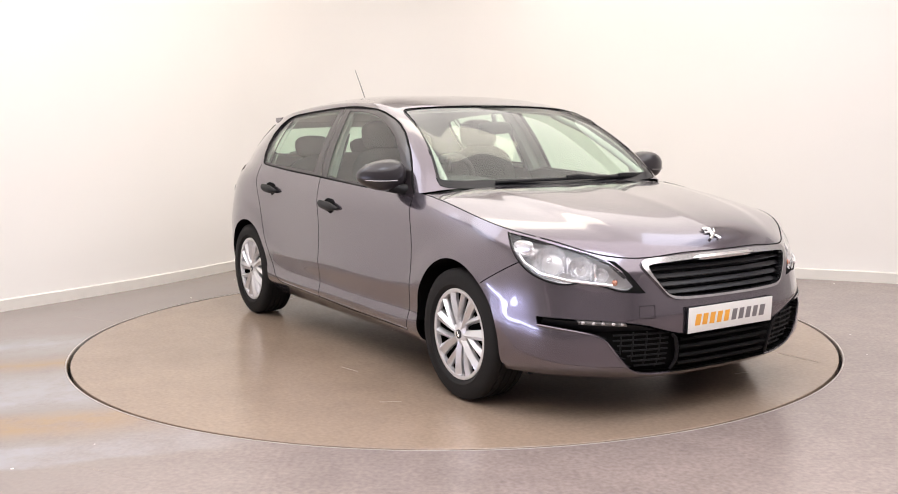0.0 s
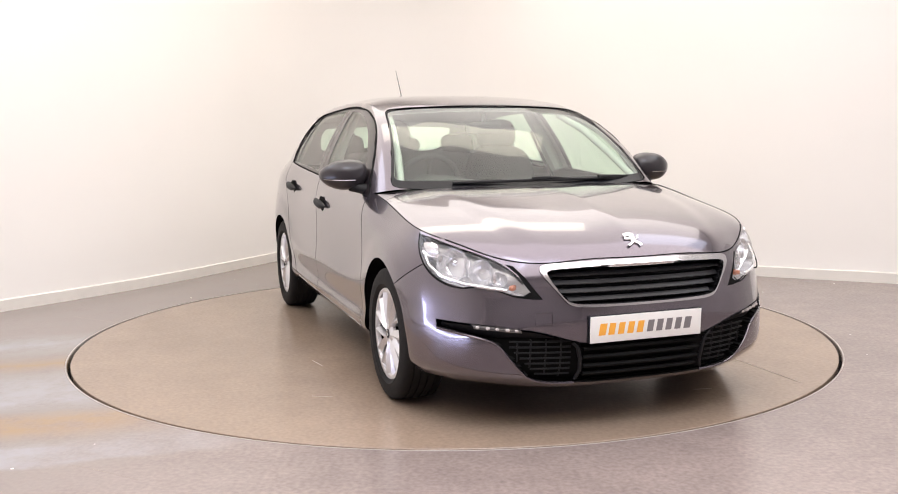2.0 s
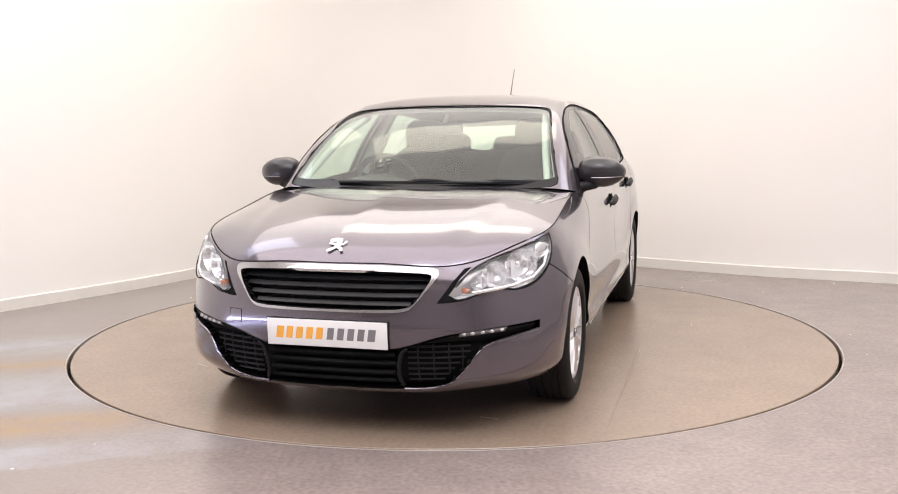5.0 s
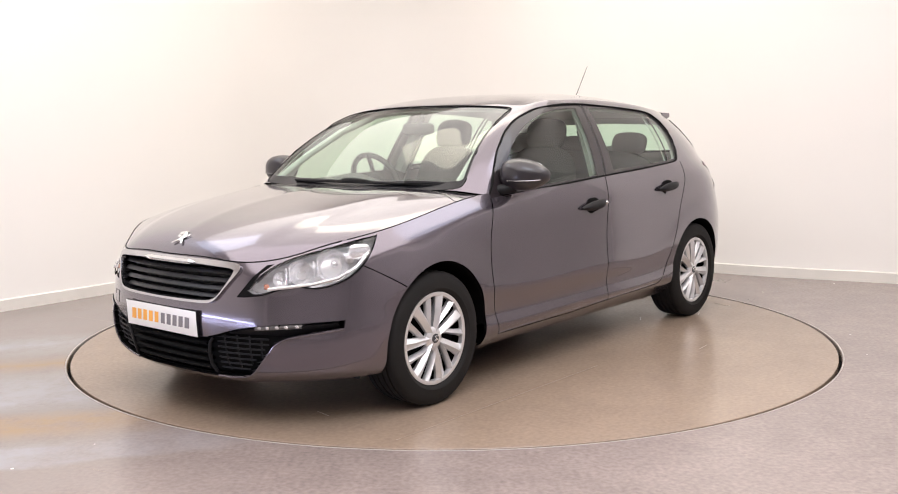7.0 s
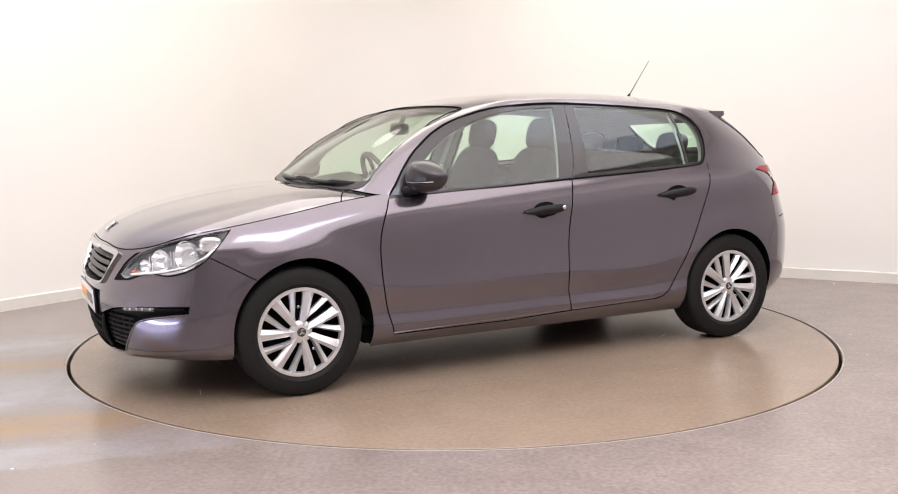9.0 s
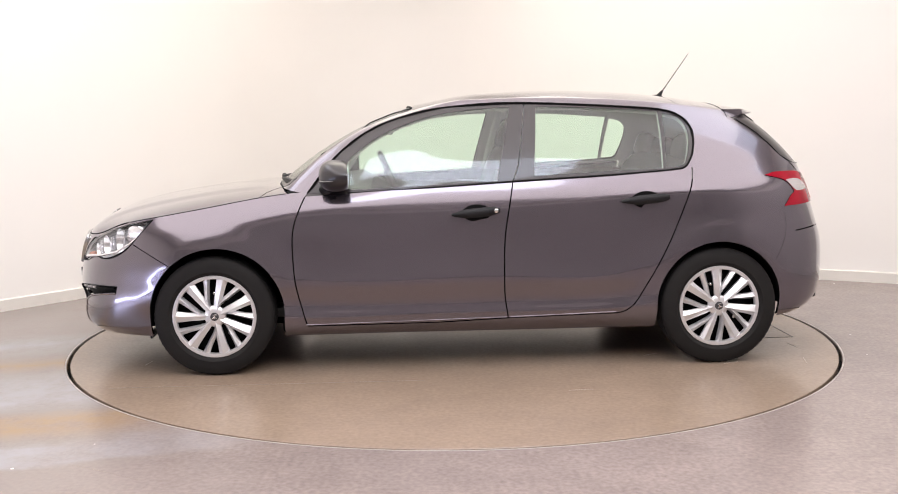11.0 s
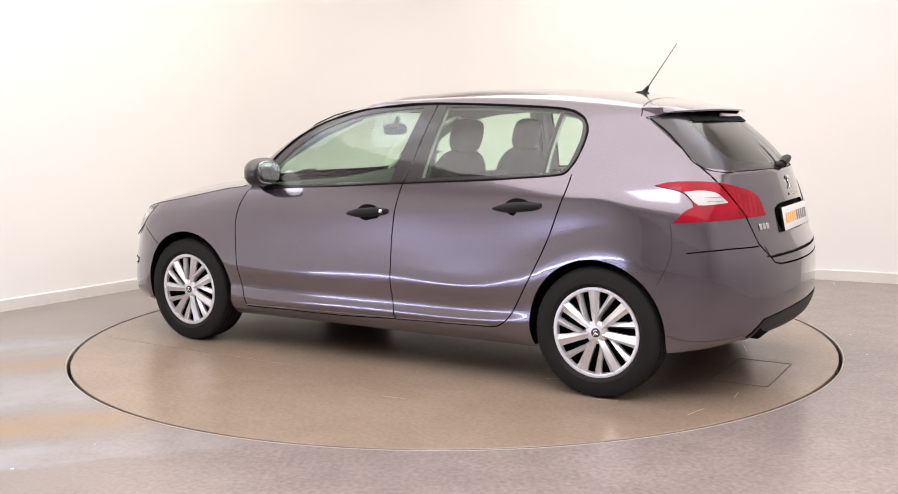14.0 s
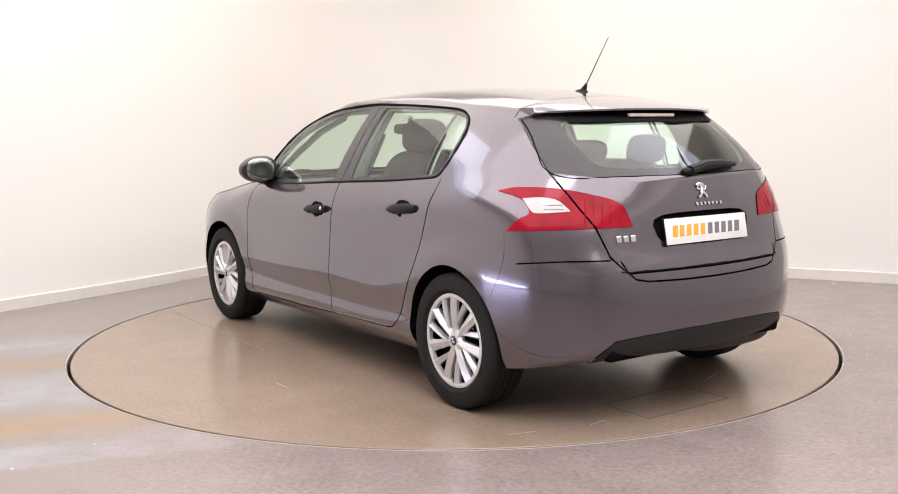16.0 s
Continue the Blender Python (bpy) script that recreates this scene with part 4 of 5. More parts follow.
def on_skin(sel, axis, a, b):
    """Coordinate of the lower skin along axis over the point (a, b) of the other two."""
    other = [k for k in range(3) if k != axis]
    d = (sel[:, other[0]] - a) ** 2 + (sel[:, other[1]] - b) ** 2
    i = np.argsort(d)[:6]
    w = 1 / (d[i] + 1e-6)
    return float((sel[i, axis] * w).sum() / w.sum())


_nose = _lv[(_lv[:, 0] > 1.5)]
_tail = _lv[(_lv[:, 0] < -1.5)]
_flank = _lv[(_lv[:, 1] > 0.7) & (abs(_lv[:, 0]) < 1.7)]


def nose_x(y, z):
    return on_skin(_nose, 0, abs(y), z)


def tail_x(y, z):
    return on_skin(_tail, 0, abs(y), z)


def flank_y(x, z):
    return on_skin(_flank, 1, x, z)


_sides = np.vstack([lower.reshape(-1, 3), upper.reshape(-1, 3)])
_sides = _sides[(_sides[:, 1] > 0.5) & (_sides[:, 0] < 0.98) & (_sides[:, 0] > -1.4)]
_uv = upper.reshape(-1, 3)


def side_y(x, z):
    return on_skin(_sides, 1, x, z)


def upper_x(y, z, ahead):
    return on_skin(_uv[_uv[:, 0] > 0.05] if ahead else _uv[_uv[:, 0] < -1.3], 0, abs(y), z)


car = tagged(new("car"), "dark metallic grey five-door hatchback car standing on the turntable", "car")


def blob(bm, c, r, power=2.5, seg=24, rings=14, m=None):
    """A rounded box: superellipsoid of half sizes r at c."""
    def pw(v):
        return math.copysign(abs(v) ** (2 / power), v)
    vs = []
    for j in range(1, rings):
        f = -math.pi / 2 + math.pi * j / rings
        for i in range(seg):
            t = 2 * math.pi * i / seg
            vs.append(Vector((r[0] * pw(math.cos(f)) * pw(math.cos(t)), r[1] * pw(math.cos(f)) * pw(math.sin(t)), r[2] * pw(math.sin(f)))))
    vs += [Vector((0, 0, -r[2])), Vector((0, 0, r[2]))]
    bvs = [bm.verts.new((m @ v if m is not None else v) + Vector(c)) for v in vs]
    for j in range(rings - 2):
        for i in range(seg):
            a, b = j * seg + i, j * seg + (i + 1) % seg
            bm.faces.new((bvs[a], bvs[b], bvs[b + seg], bvs[a + seg]))
    lo, hi = bvs[-2], bvs[-1]
    top = (rings - 2) * seg
    for i in range(seg):
        bm.faces.new((bvs[(i + 1) % seg], bvs[i], lo))
        bm.faces.new((bvs[top + i], bvs[top + (i + 1) % seg], hi))
    return bvs


def car_shell():
    panel("body", ("body",), PAINT, car, "metallic grey painted body shell")
    panel("bonnet", ("bonnet",), PAINT, car, "metallic grey bonnet")
    fb = panel("front_bumper", ("front_bumper",), PAINT, car, "metallic grey front bumper")
    rb = panel("rear_bumper", ("rear_bumper",), PAINT, car, "metallic grey rear bumper")
    gate = panel("tailgate", ("tailgate",), PAINT, car, "metallic grey closed tailgate")
    panel("valance", ("rear_valance",), VALANCE, rb, "dark grey textured plastic lower edge", 0.004)
    panel_pair("lamp_surround", ("lamp_surround",), GAPBLACK, (fb, fb), "black plastic beside the grille", -0.004)
    panel_pair("window_surround", ("window_surround",), SURROUND, (car, car), "glossy black window frames", -0.002)
    panel("screen_border", ("screen_border",), GLOSSBLACK, car, "black windscreen border", -0.003)
    panel("windscreen", ("windscreen",), GLASSW, car, "clear windscreen", -0.003)
    panel("rear_border", ("rear_border",), SURROUND, gate, "black rear window border", -0.004)
    panel("rear_window", ("rear_window",), GLASSR, gate, "tinted rear window", -0.004)
    df = panel_pair("door", ("door_front",), PAINT, (car, car), "metallic grey front door")
    dr = panel_pair("door", ("door_rear",), PAINT, (car, car), "metallic grey rear door")
    panel_pair("window_pane", ("pane_front",), GLASS, df, "", -0.005)
    panel_pair("window_pane", ("pane_rear",), GLASS, dr, "", -0.005)
    panel_pair("quarter_pane", ("pane_quarter",), GLASS, dr, "", -0.005)
    # black rubber trim round the openings
    for s in (1, -1):
        bm = bmesh.new()
        ring = smooth_poly(DLO, 2, (0,))
        ys = np.array([side_y(x, z) + 0.001 for x, z in ring])
        for _ in range(8):
            ys = (np.roll(ys, 1) + 2 * ys + np.roll(ys, -1)) / 4
        run = [(x, s * y, z) for (x, z), y in zip(ring, ys)]
        tube(bm, run + run[:1], 0.0055, 6, False)
        part("window_trim", bm, GAPBLACK, car, "black rubber window trim")
    bm = bmesh.new()
    half = [p for p in smooth_poly(SCREEN, 2, (0, 9)) if p[0] > 0]
    xs = np.array([upper_x(y, z, True) + 0.001 for y, z in half])
    for _ in range(6):
        xs[1:-1] = (xs[:-2] + 2 * xs[1:-1] + xs[2:]) / 4
    tube(bm, [(x, y, z) for x, (y, z) in zip(xs, half)] + [(x, -y, z) for x, (y, z) in zip(xs[::-1], half[::-1])], 0.0032, 6, False)
    part("screen_trim", bm, GAPBLACK, car, "black rubber windscreen trim")
    for s in (1, -1):
        bm = bmesh.new()
        run = [p for p in edge[int(4.6 * NU):7 * NU + 1]]
        tube(bm, [(p[0], s * (p[1] - 0.001), p[2] + 0.0004) for p in run], 0.0024, 6, False)
        part("bonnet_seam", bm, GAPBLACK, car, "dark joint along the bonnet")
    bm = bmesh.new()
    run = [p for p in edge[:int(4.6 * NU)]]
    tube(bm, [(p[0] - 0.002, -p[1], p[2] + 0.001) for p in run[::-1]] + [(p[0] - 0.002, p[1], p[2] + 0.001) for p in run[1:]], 0.0034, 6, False)
    part("bonnet_seam", bm, GAPBLACK, car, "dark joint along the bonnet")
    bm = bmesh.new()
    half = curve(RW[:6], 40, False)
    half = [p for p in half if p[1] > 0]
    tube(bm, [(upper_x(p[1], p[2], False), -p[1], p[2]) for p in half[::-1]] + [(upper_x(p[1], p[2], False), p[1], p[2]) for p in half], 0.0032, 6, False)
    part("rear_window_trim", bm, GAPBLACK, car, "black rubber rear window trim")
    # lining behind the skin: dark under the panels, pale in the glasshouse
    keep = ("body", "door_front", "door_rear", "front_bumper", "rear_bumper", "tailgate", "gap", "tail_lamp", "reversing_lens", "plate_recess", "rear_valance", "lamp_surround")
    vs, fs, ns = skin.take(keep, -0.014)
    low = [q for q in fs if max(vs[i][2] for i in q) < 1.03 and not (np.mean([vs[i][2] for i in q]) > 0.97 and np.mean([vs[i][0] for i in q]) > -1.2)]
    v2, f2, n2 = both(vs, low, ns)
    link("inner_shell", v2, f2, DARK, car, "dark inner panels")
    vs, fs, ns = skin.take(("body", "window_surround", "gap", "rear_border", "screen_border", "tailgate"), -0.028)
    up = [q[::-1] for q in fs if min(vs[i][2] for i in q) > 0.97 and max(vs[i][0] for i in q) < 0.93]
    v2, f2, n2 = both(vs, up, -ns)
    link("headlining", v2, f2, LINER, car, "pale grey headlining and pillar trim", normals=n2)
    # liner under the bonnet's edge
    m = np.array([1, -1, 1])
    g = bonnet - grid_normals(bonnet, True) * 0.012
    a, b = g.shape[:2]
    fs = [[i * b + j, i * b + j + 1, (i + 1) * b + j + 1, (i + 1) * b + j] for i in range(a - 1) for j in range(b - 1)]
    v2, f2, n2 = both(g.reshape(-1, 3), fs, g.reshape(-1, 3))
    link("bonnet_liner", v2, f2, DARK, car)
    return fb, rb, gate, df, dr


VALANCE = mat("dark_textured_plastic", (0.020, 0.019, 0.020), rough=0.55, spec=0.35, scale=90, vary=0.2, bump=0.08)
SURROUND = mat("dark_gloss_window_frame", (0.018, 0.014, 0.016), rough=0.3, coat=0.55, spec=0.4, scale=3, vary=0.1)
front_bumper, rear_bumper, tailgate, front_doors, rear_doors = car_shell()


def plate_text(parent, at, width, height):
    """Plain slanted bars in the two colours of the dealer's lettering. at: pose of the plate's face (x right, y up, z out)."""
    n = 10
    w = width * 0.82 / n
    for i in range(n):
        bm = bmesh.new()
        h = height * 0.44
        wide = w * (0.66 if i not in (0, 9) else 0.74)
        x0 = -width * 0.42 + i * width * 0.84 / n + (0.004 if i >= 5 else 0)
        sl = h * 0.16
        ring = [(x0 - sl / 2, -h / 2), (x0 + wide - sl / 2, -h / 2), (x0 + wide + sl / 2, h / 2), (x0 + sl / 2, h / 2)]
        a = [bm.verts.new((x, y, 0.0006)) for x, y in ring]
        b = [bm.verts.new((x, y, -0.0005)) for x, y in ring]
        bm.faces.new(a)
        for k in range(4):
            bm.faces.new((a[k], b[k], b[(k + 1) % 4], a[(k + 1) % 4]))
        ob = part("lettering_bar", bm, ORANGE if i < 5 else GREYLET, parent, "orange lettering bar" if i < 5 else "grey lettering bar", smooth=False)
        ob.matrix_basis = at


def plate(at, parent):
    bm = bmesh.new()
    box(bm, 0, 0, -0.004, 0.526, 0.116, 0.012, 0.004)
    fr = part("number_plate", bm, GLOSSBLACK, parent, "white number plate in a black frame")
    fr.matrix_basis = at
    bm = bmesh.new()
    box(bm, 0, 0, 0.0022, 0.520, 0.110, 0.003, 0.001)
    part("plate_face", bm, WHITE, fr, "white plate face")
    plate_text(fr, pose(0, 0, 0.0042), 0.52, 0.11)


def face_pose(x, y, z, yaw, tilt):
    """x to the right as seen, y up, z out of the face; yaw 0 faces ahead, 180 backwards."""
    return pose(x, y, z, 0, 0, yaw) @ pose(0, 0, 0, 90 - tilt, 0, 90)


plate(face_pose(nose_x(0.26, 0.434) + 0.014, -0.004, 0.434, 0, -3), front_bumper)
plate(face_pose(tail_x(0.1, 0.805) - 0.004, 0.001, 0.805, 180, 11), tailgate)


def badge(at, size, parent, name="badge"):
    """Small chrome emblem: a plain upright figure of rounded bars."""
    bm = bmesh.new()
    for pts, r in (([(-0.42, 0.30), (-0.1, 0.42), (0.2, 0.34)], 0.13), ([(0.05, 0.36), (0.1, 0.05), (0.0, -0.2)], 0.16), ([(0.0, -0.15), (-0.22, -0.32), (-0.42, -0.44)], 0.08), ([(0.05, -0.15), (0.28, -0.25), (0.36, -0.46)], 0.09), ([(0.1, 0.1), (-0.25, 0.08), (-0.42, 0.14)], 0.07), ([(0.1, 0.0), (0.34, 0.08), (0.45, 0.3)], 0.05)):
        tube(bm, [(x * size, y * size, 0) for x, y in pts], r * size, 8)
    for v in bm.verts:
        v.co.z *= 0.35
    ob = part(name, bm, CHROME, parent, "small chrome emblem")
    ob.matrix_basis = at


badge(face_pose(2.027, -0.002, 0.778, 0, 54), 0.080, bpy.data.objects["bonnet"])
badge(face_pose(tail_x(0.0, 0.968) - 0.006, -0.005, 0.968, 180, 18), 0.070, tailgate)


def rear_letters():
    for i in range(7):
        bm = bmesh.new()
        box(bm, 0, 0, 0, 0.013, 0.013, 0.004, 0.001)
        ob = part("lettering_bar", bm, CHROME, tailgate, "chrome lettering bar", smooth=False)
        ob.matrix_basis = face_pose(tail_x(0.03, 0.912) - 0.003, 0.04 - i * 0.025, 0.912, 180, 17)
    for i in range(3):
        bm = bmesh.new()
        box(bm, 0, 0, 0, 0.024, 0.028, 0.005, 0.002)
        ob = part("lettering_bar", bm, CHROME, tailgate, "chrome lettering bar")
        y = 0.482 - i * 0.034
        ob.matrix_basis = face_pose(tail_x(y, 0.787) - 0.003, y, 0.787, 180 - 14, 12)


rear_letters()


def grille():
    vs, fs = tray(("grille_frame",), -0.014, lift=-0.004)
    link("grille_frame", vs, fs, FRAMECHROME, front_bumper, "satin chrome grille frame").data.set_sharp_from_angle(angle=radians(40))
    vs, fs = tray(("grille_hole",), 0.07, way=(1, 0, 0), lift=0.004)
    link("grille_box", vs, fs, BLACK, front_bumper, "black grille recess", smooth=False)
    for z, half in ((0.655, 0.408), (0.622, 0.390), (0.589, 0.366), (0.556, 0.335)):
        bm = bmesh.new()
        rows = []
        for y in np.linspace(-half, half, 25):
            x = nose_x(y, z) - 0.016
            rows.append([bm.verts.new((x + a, y, z + b)) for a, b in ((0, -0.009), (0.005, -0.0075), (0.006, -0.005), (-0.010, 0.009), (-0.030, 0.010), (-0.030, -0.009))])
        for r, s in zip(rows, rows[1:]):
            for k in range(6):
                bm.faces.new((r[k], s[k], s[(k + 1) % 6], r[(k + 1) % 6]))
        part("grille_slat", bm, SLAT, front_bumper, "dark glossy grille blade")
    # name bar over the grille, lettering as plain bars
    bm = bmesh.new()
    rows = []
    for y in np.linspace(-0.19, 0.19, 17):
        h = 0.011 * min(1, (1 - abs(y) / 0.195) * 5)
        x = nose_x(y, 0.688) + 0.012
        rows.append([bm.verts.new((x + a, y, 0.690 + b * h)) for a, b in ((0.004, -1), (0.010, 0), (0.002, 1), (-0.01, 1), (-0.01, -1))])
    for r, s in zip(rows, rows[1:]):
        for k in range(5):
            bm.faces.new((r[k], s[k], s[(k + 1) % 5], r[(k + 1) % 5]))
    nb = part("name_bar", bm, SATIN, front_bumper, "satin chrome bar over the grille")
    for i in range(7):
        bm = bmesh.new()
        y = -0.12 + i * 0.04
        box(bm, nose_x(y, 0.688) + 0.0205, y, 0.689, 0.002, 0.012, 0.006, 0.0008)
        part("lettering_bar", bm, FRAMECHROME, nb, "", smooth=False)
    # lower intake
    vs, fs = tray(("intake",), 0.055, way=(0.95, 0.12, 0), lift=0.004)
    link("intake_box", vs, fs, GAPBLACK, front_bumper, "black lower intake", smooth=False)
    for z, half in ((0.352, 0.275), (0.316, 0.275), (0.278, 0.272), (0.243, 0.268)):
        bm = bmesh.new()
        rows = []
        for y in np.linspace(-half, half, 17):
            x = nose_x(y, z) - 0.012
            rows.append([bm.verts.new((x + a, y, z + b)) for a, b in ((0.0, -0.008), (0.008, 0.0), (0.0, 0.008), (-0.035, 0.006), (-0.035, -0.006))])
        for r, s in zip(rows, rows[1:]):
            for k in range(5):
                bm.faces.new((r[k], s[k], s[(k + 1) % 5], r[(k + 1) % 5]))
        part("intake_slat", bm, GAPBLACK, front_bumper)
    for s in (1, -1):
        bm = bmesh.new()
        tube(bm, [(nose_x(0.305, z) - 0.006, s * yy, z) for z, yy in ((0.382, 0.325), (0.36, 0.302), (0.31, 0.288), (0.26, 0.286), (0.222, 0.30))], [0.006, 0.008, 0.009, 0.008, 0.007], 8)
        part("intake_strut", bm, BLACK, front_bumper)
        for z in (0.385, 0.362, 0.339, 0.316, 0.293, 0.270, 0.247):
            bm = bmesh.new()
            y1 = 0.56 - max(0, 0.36 - z) * 0.9
            tube(bm, [(nose_x(y, z) - 0.026, s * y, z) for y in np.linspace(0.32, y1, 6)], 0.0040, 6)
            part("mesh_bar", bm, MESHBAR, front_bumper)
        for y in (0.36, 0.42, 0.48, 0.53):
            bm = bmesh.new()
            tube(bm, [(nose_x(y, z) - 0.028, s * y, z) for z in np.linspace(0.395 - (0.0 if y < 0.5 else 0.01), 0.235 + max(0, y - 0.4) * 0.5, 5)], 0.0035, 6)
            part("mesh_bar", bm, MESHBAR, front_bumper)
        # fin over the intake with the row of daytime lamps
        bm = bmesh.new()
        rows = []
        for y in np.linspace(0.40, 0.785, 18):
            zt = np.interp(y, [0.40, 0.462, 0.618, 0.80], [0.412, 0.430, 0.450, 0.458])
            zb = np.interp(y, [0.40, 0.55, 0.62, 0.70, 0.80], [0.398, 0.402, 0.398, 0.412, 0.432])
            x = nose_x(y, (zt + zb) / 2)
            nx = 0.006
            rows.append([bm.verts.new((x - nx - 0.02, s * (y - 0.01), zt)), bm.verts.new((x - nx, s * y, zt - 0.006)), bm.verts.new((x - nx - 0.010, s * y, (zt + zb) / 2)), bm.verts.new((x - nx - 0.026, s * (y - 0.012), zb))])
        for r, q in zip(rows, rows[1:]):
            for k in range(3):
                bm.faces.new((r[k], q[k], q[k + 1], r[k + 1]) if s > 0 else (r[k + 1], q[k + 1], q[k], r[k]))
        part("intake_fin", bm, BLACK, front_bumper, "black fin over the intake")
        bm = bmesh.new()
        rows = []
        for y in np.linspace(0.525, 0.69, 9):
            z = np.interp(y, [0.525, 0.69], [0.434, 0.444])
            x = nose_x(y, z)
            rows.append([bm.verts.new((x + a, s * (y + b * 0.5), z + b)) for a, b in ((-0.004, -0.010), (0.001, 0.0), (-0.004, 0.009), (-0.02, 0.009), (-0.02, -0.010))])
        for r, q in zip(rows, rows[1:]):
            for k in range(5):
                bm.faces.new((r[k], q[k], q[(k + 1) % 5], r[(k + 1) % 5]))
        drl = part("daytime_lamp", bm, DRLGREY, front_bumper, "row of small daytime lamps")
        for y in np.linspace(0.54, 0.675, 5):
            bm = bmesh.new()
            z = np.interp(y, [0.525, 0.69], [0.434, 0.444])
            blob(bm, (nose_x(y, z) - 0.001, s * y, z), (0.006, 0.010, 0.007), 2.5, 10, 6)
            part("lamp_cell", bm, CLEARWHITE, drl)
    for s in (1, -1):
        bm = bmesh.new()
        lip = smooth_line(LOWP[7:15], 30)
        xs = np.array([nose_x(y, z) for y, z in lip])
        for _ in range(3):
            xs[1:-1] = (xs[:-2] + 2 * xs[1:-1] + xs[2:]) / 4
        tube(bm, [(x - 0.001, s * y, z - 0.002) for x, (y, z) in zip(xs, lip)], 0.006, 8)
        part("intake_lip", bm, PAINT, front_bumper, "metallic grey rounded lip under the intake")
    # towing-eye cover on the car's right
    bm = bmesh.new()
    y0, z0 = -0.44, 0.482
    pts = [(nose_x(y, z) + 0.0005, y, z) for y, z in ((y0 - 0.032, z0 - 0.026), (y0 + 0.032, z0 - 0.026), (y0 + 0.032, z0 + 0.026), (y0 - 0.032, z0 + 0.026), (y0 - 0.032, z0 - 0.026))]
    tube(bm, pts, 0.0012, 5)
    part("towing_cover", bm, GAPBLACK, front_bumper)


FRAMECHROME = mat("grey_chrome_frame", (0.58, 0.58, 0.59), rough=0.2, metal=1.0, scale=10, vary=0.05)
DRLGREY = mat("grey_lamp_strip", (0.20, 0.195, 0.19), rough=0.35, metal=0.3, scale=60, vary=0.2)
MESHBAR = mat("black_mesh_plastic", (0.007, 0.007, 0.008), rough=0.5, spec=0.3, scale=40, vary=0.2)
SLAT = mat("dark_gloss_blade", (0.009, 0.009, 0.010), rough=0.32, spec=0.35, scale=12, vary=0.15)
GRILLELINE = mat("dark_chrome_strip", (0.28, 0.28, 0.29), rough=0.2, metal=1.0, scale=10, vary=0.05)
grille()


def head_lamp(lens, s):
    vs, fs = tray(("head_lamp",), 0.085, way=(0.72, 0.62, 0.1), lift=-0.004, mirror=False, mid=False)
    vs = vs * np.array([1, s, 1])
    if s < 0:
        fs = [q[::-1] for q in fs]
    link("lamp_housing", vs, fs, HOUSING, lens, "grey metallic lamp housing", smooth=False)
    def bowl(x, y, z, r, depth, yaw, mt=REFLECT):
        bm = bmesh.new()
        lathe(bm, [(r, 0.0), (r * 0.97, -0.004), (r * 0.86, -depth * 0.45), (r * 0.6, -depth * 0.8), (r * 0.22, -depth), (r * 0.2, -depth * 0.6), (r * 0.12, -depth * 0.5), (0.001, -depth * 0.48)], 28)
        ob = part("reflector", bm, mt, lens, "bright reflector bowl")
        ob.matrix_basis = Matrix.Diagonal((1, s, 1, 1)) @ pose(x, y, z, 0, 0, yaw - 90)
    bowl(1.800, 0.722, 0.684, 0.070, 0.06, 34)
    bowl(1.897, 0.632, 0.656, 0.054, 0.05, 34)
    bowl(1.958, 0.578, 0.630, 0.033, 0.03, 34)
    bm = bmesh.new()
    blob(bm, (1.998, s * 0.535, 0.602), (0.012, 0.022, 0.012), 3, 14, 8, m=Matrix.Rotation(radians(-40 * s), 3, "Z"))
    part("indicator", bm, AMBER, lens, "pale amber indicator")
    bm = bmesh.new()
    blob(bm, (1.700, s * 0.785, 0.735), (0.05, 0.012, 0.035), 3, 14, 8, m=Matrix.Rotation(radians(-22 * s), 3, "Z"))
    part("side_reflector", bm, REFLECT, lens)
    bm = bmesh.new()
    tube(bm, [(1.66, s * 0.765, 0.775), (1.80, s * 0.69, 0.745), (1.90, s * 0.60, 0.712), (1.97, s * 0.54, 0.675), (2.02, s * 0.50, 0.62)], 0.006, 8)
    part("lamp_bezel", bm, GREYTRIM, lens, "dark lamp bezel")
    # bright strip along the lower edge, cut-glass fins between the bowls
    bm = bmesh.new()
    tube(bm, [(1.668, s * 0.806, 0.730), (1.735, s * 0.803, 0.678), (1.812, s * 0.772, 0.636), (1.900, s * 0.708, 0.614), (1.965, s * 0.645, 0.606), (2.020, s * 0.570, 0.596)], 0.007, 8)
    part("lamp_strip", bm, REFLECT, lens, "bright strip along the lower edge")
    for x, y, z in ((1.846, 0.682, 0.672), (1.858, 0.671, 0.670), (1.930, 0.602, 0.646), (1.940, 0.593, 0.642)):
        bm = bmesh.new()
        box(bm, x, s * y, z, 0.004, 0.012, 0.070, 0.001)
        part("lamp_fin", bm, REFLECT, lens)
    bm = bmesh.new()
    blob(bm, (1.735, s * 0.762, 0.705), (0.022, 0.016, 0.020), 2.2, 14, 8)
    part("parking_lamp", bm, CLEARWHITE, lens)


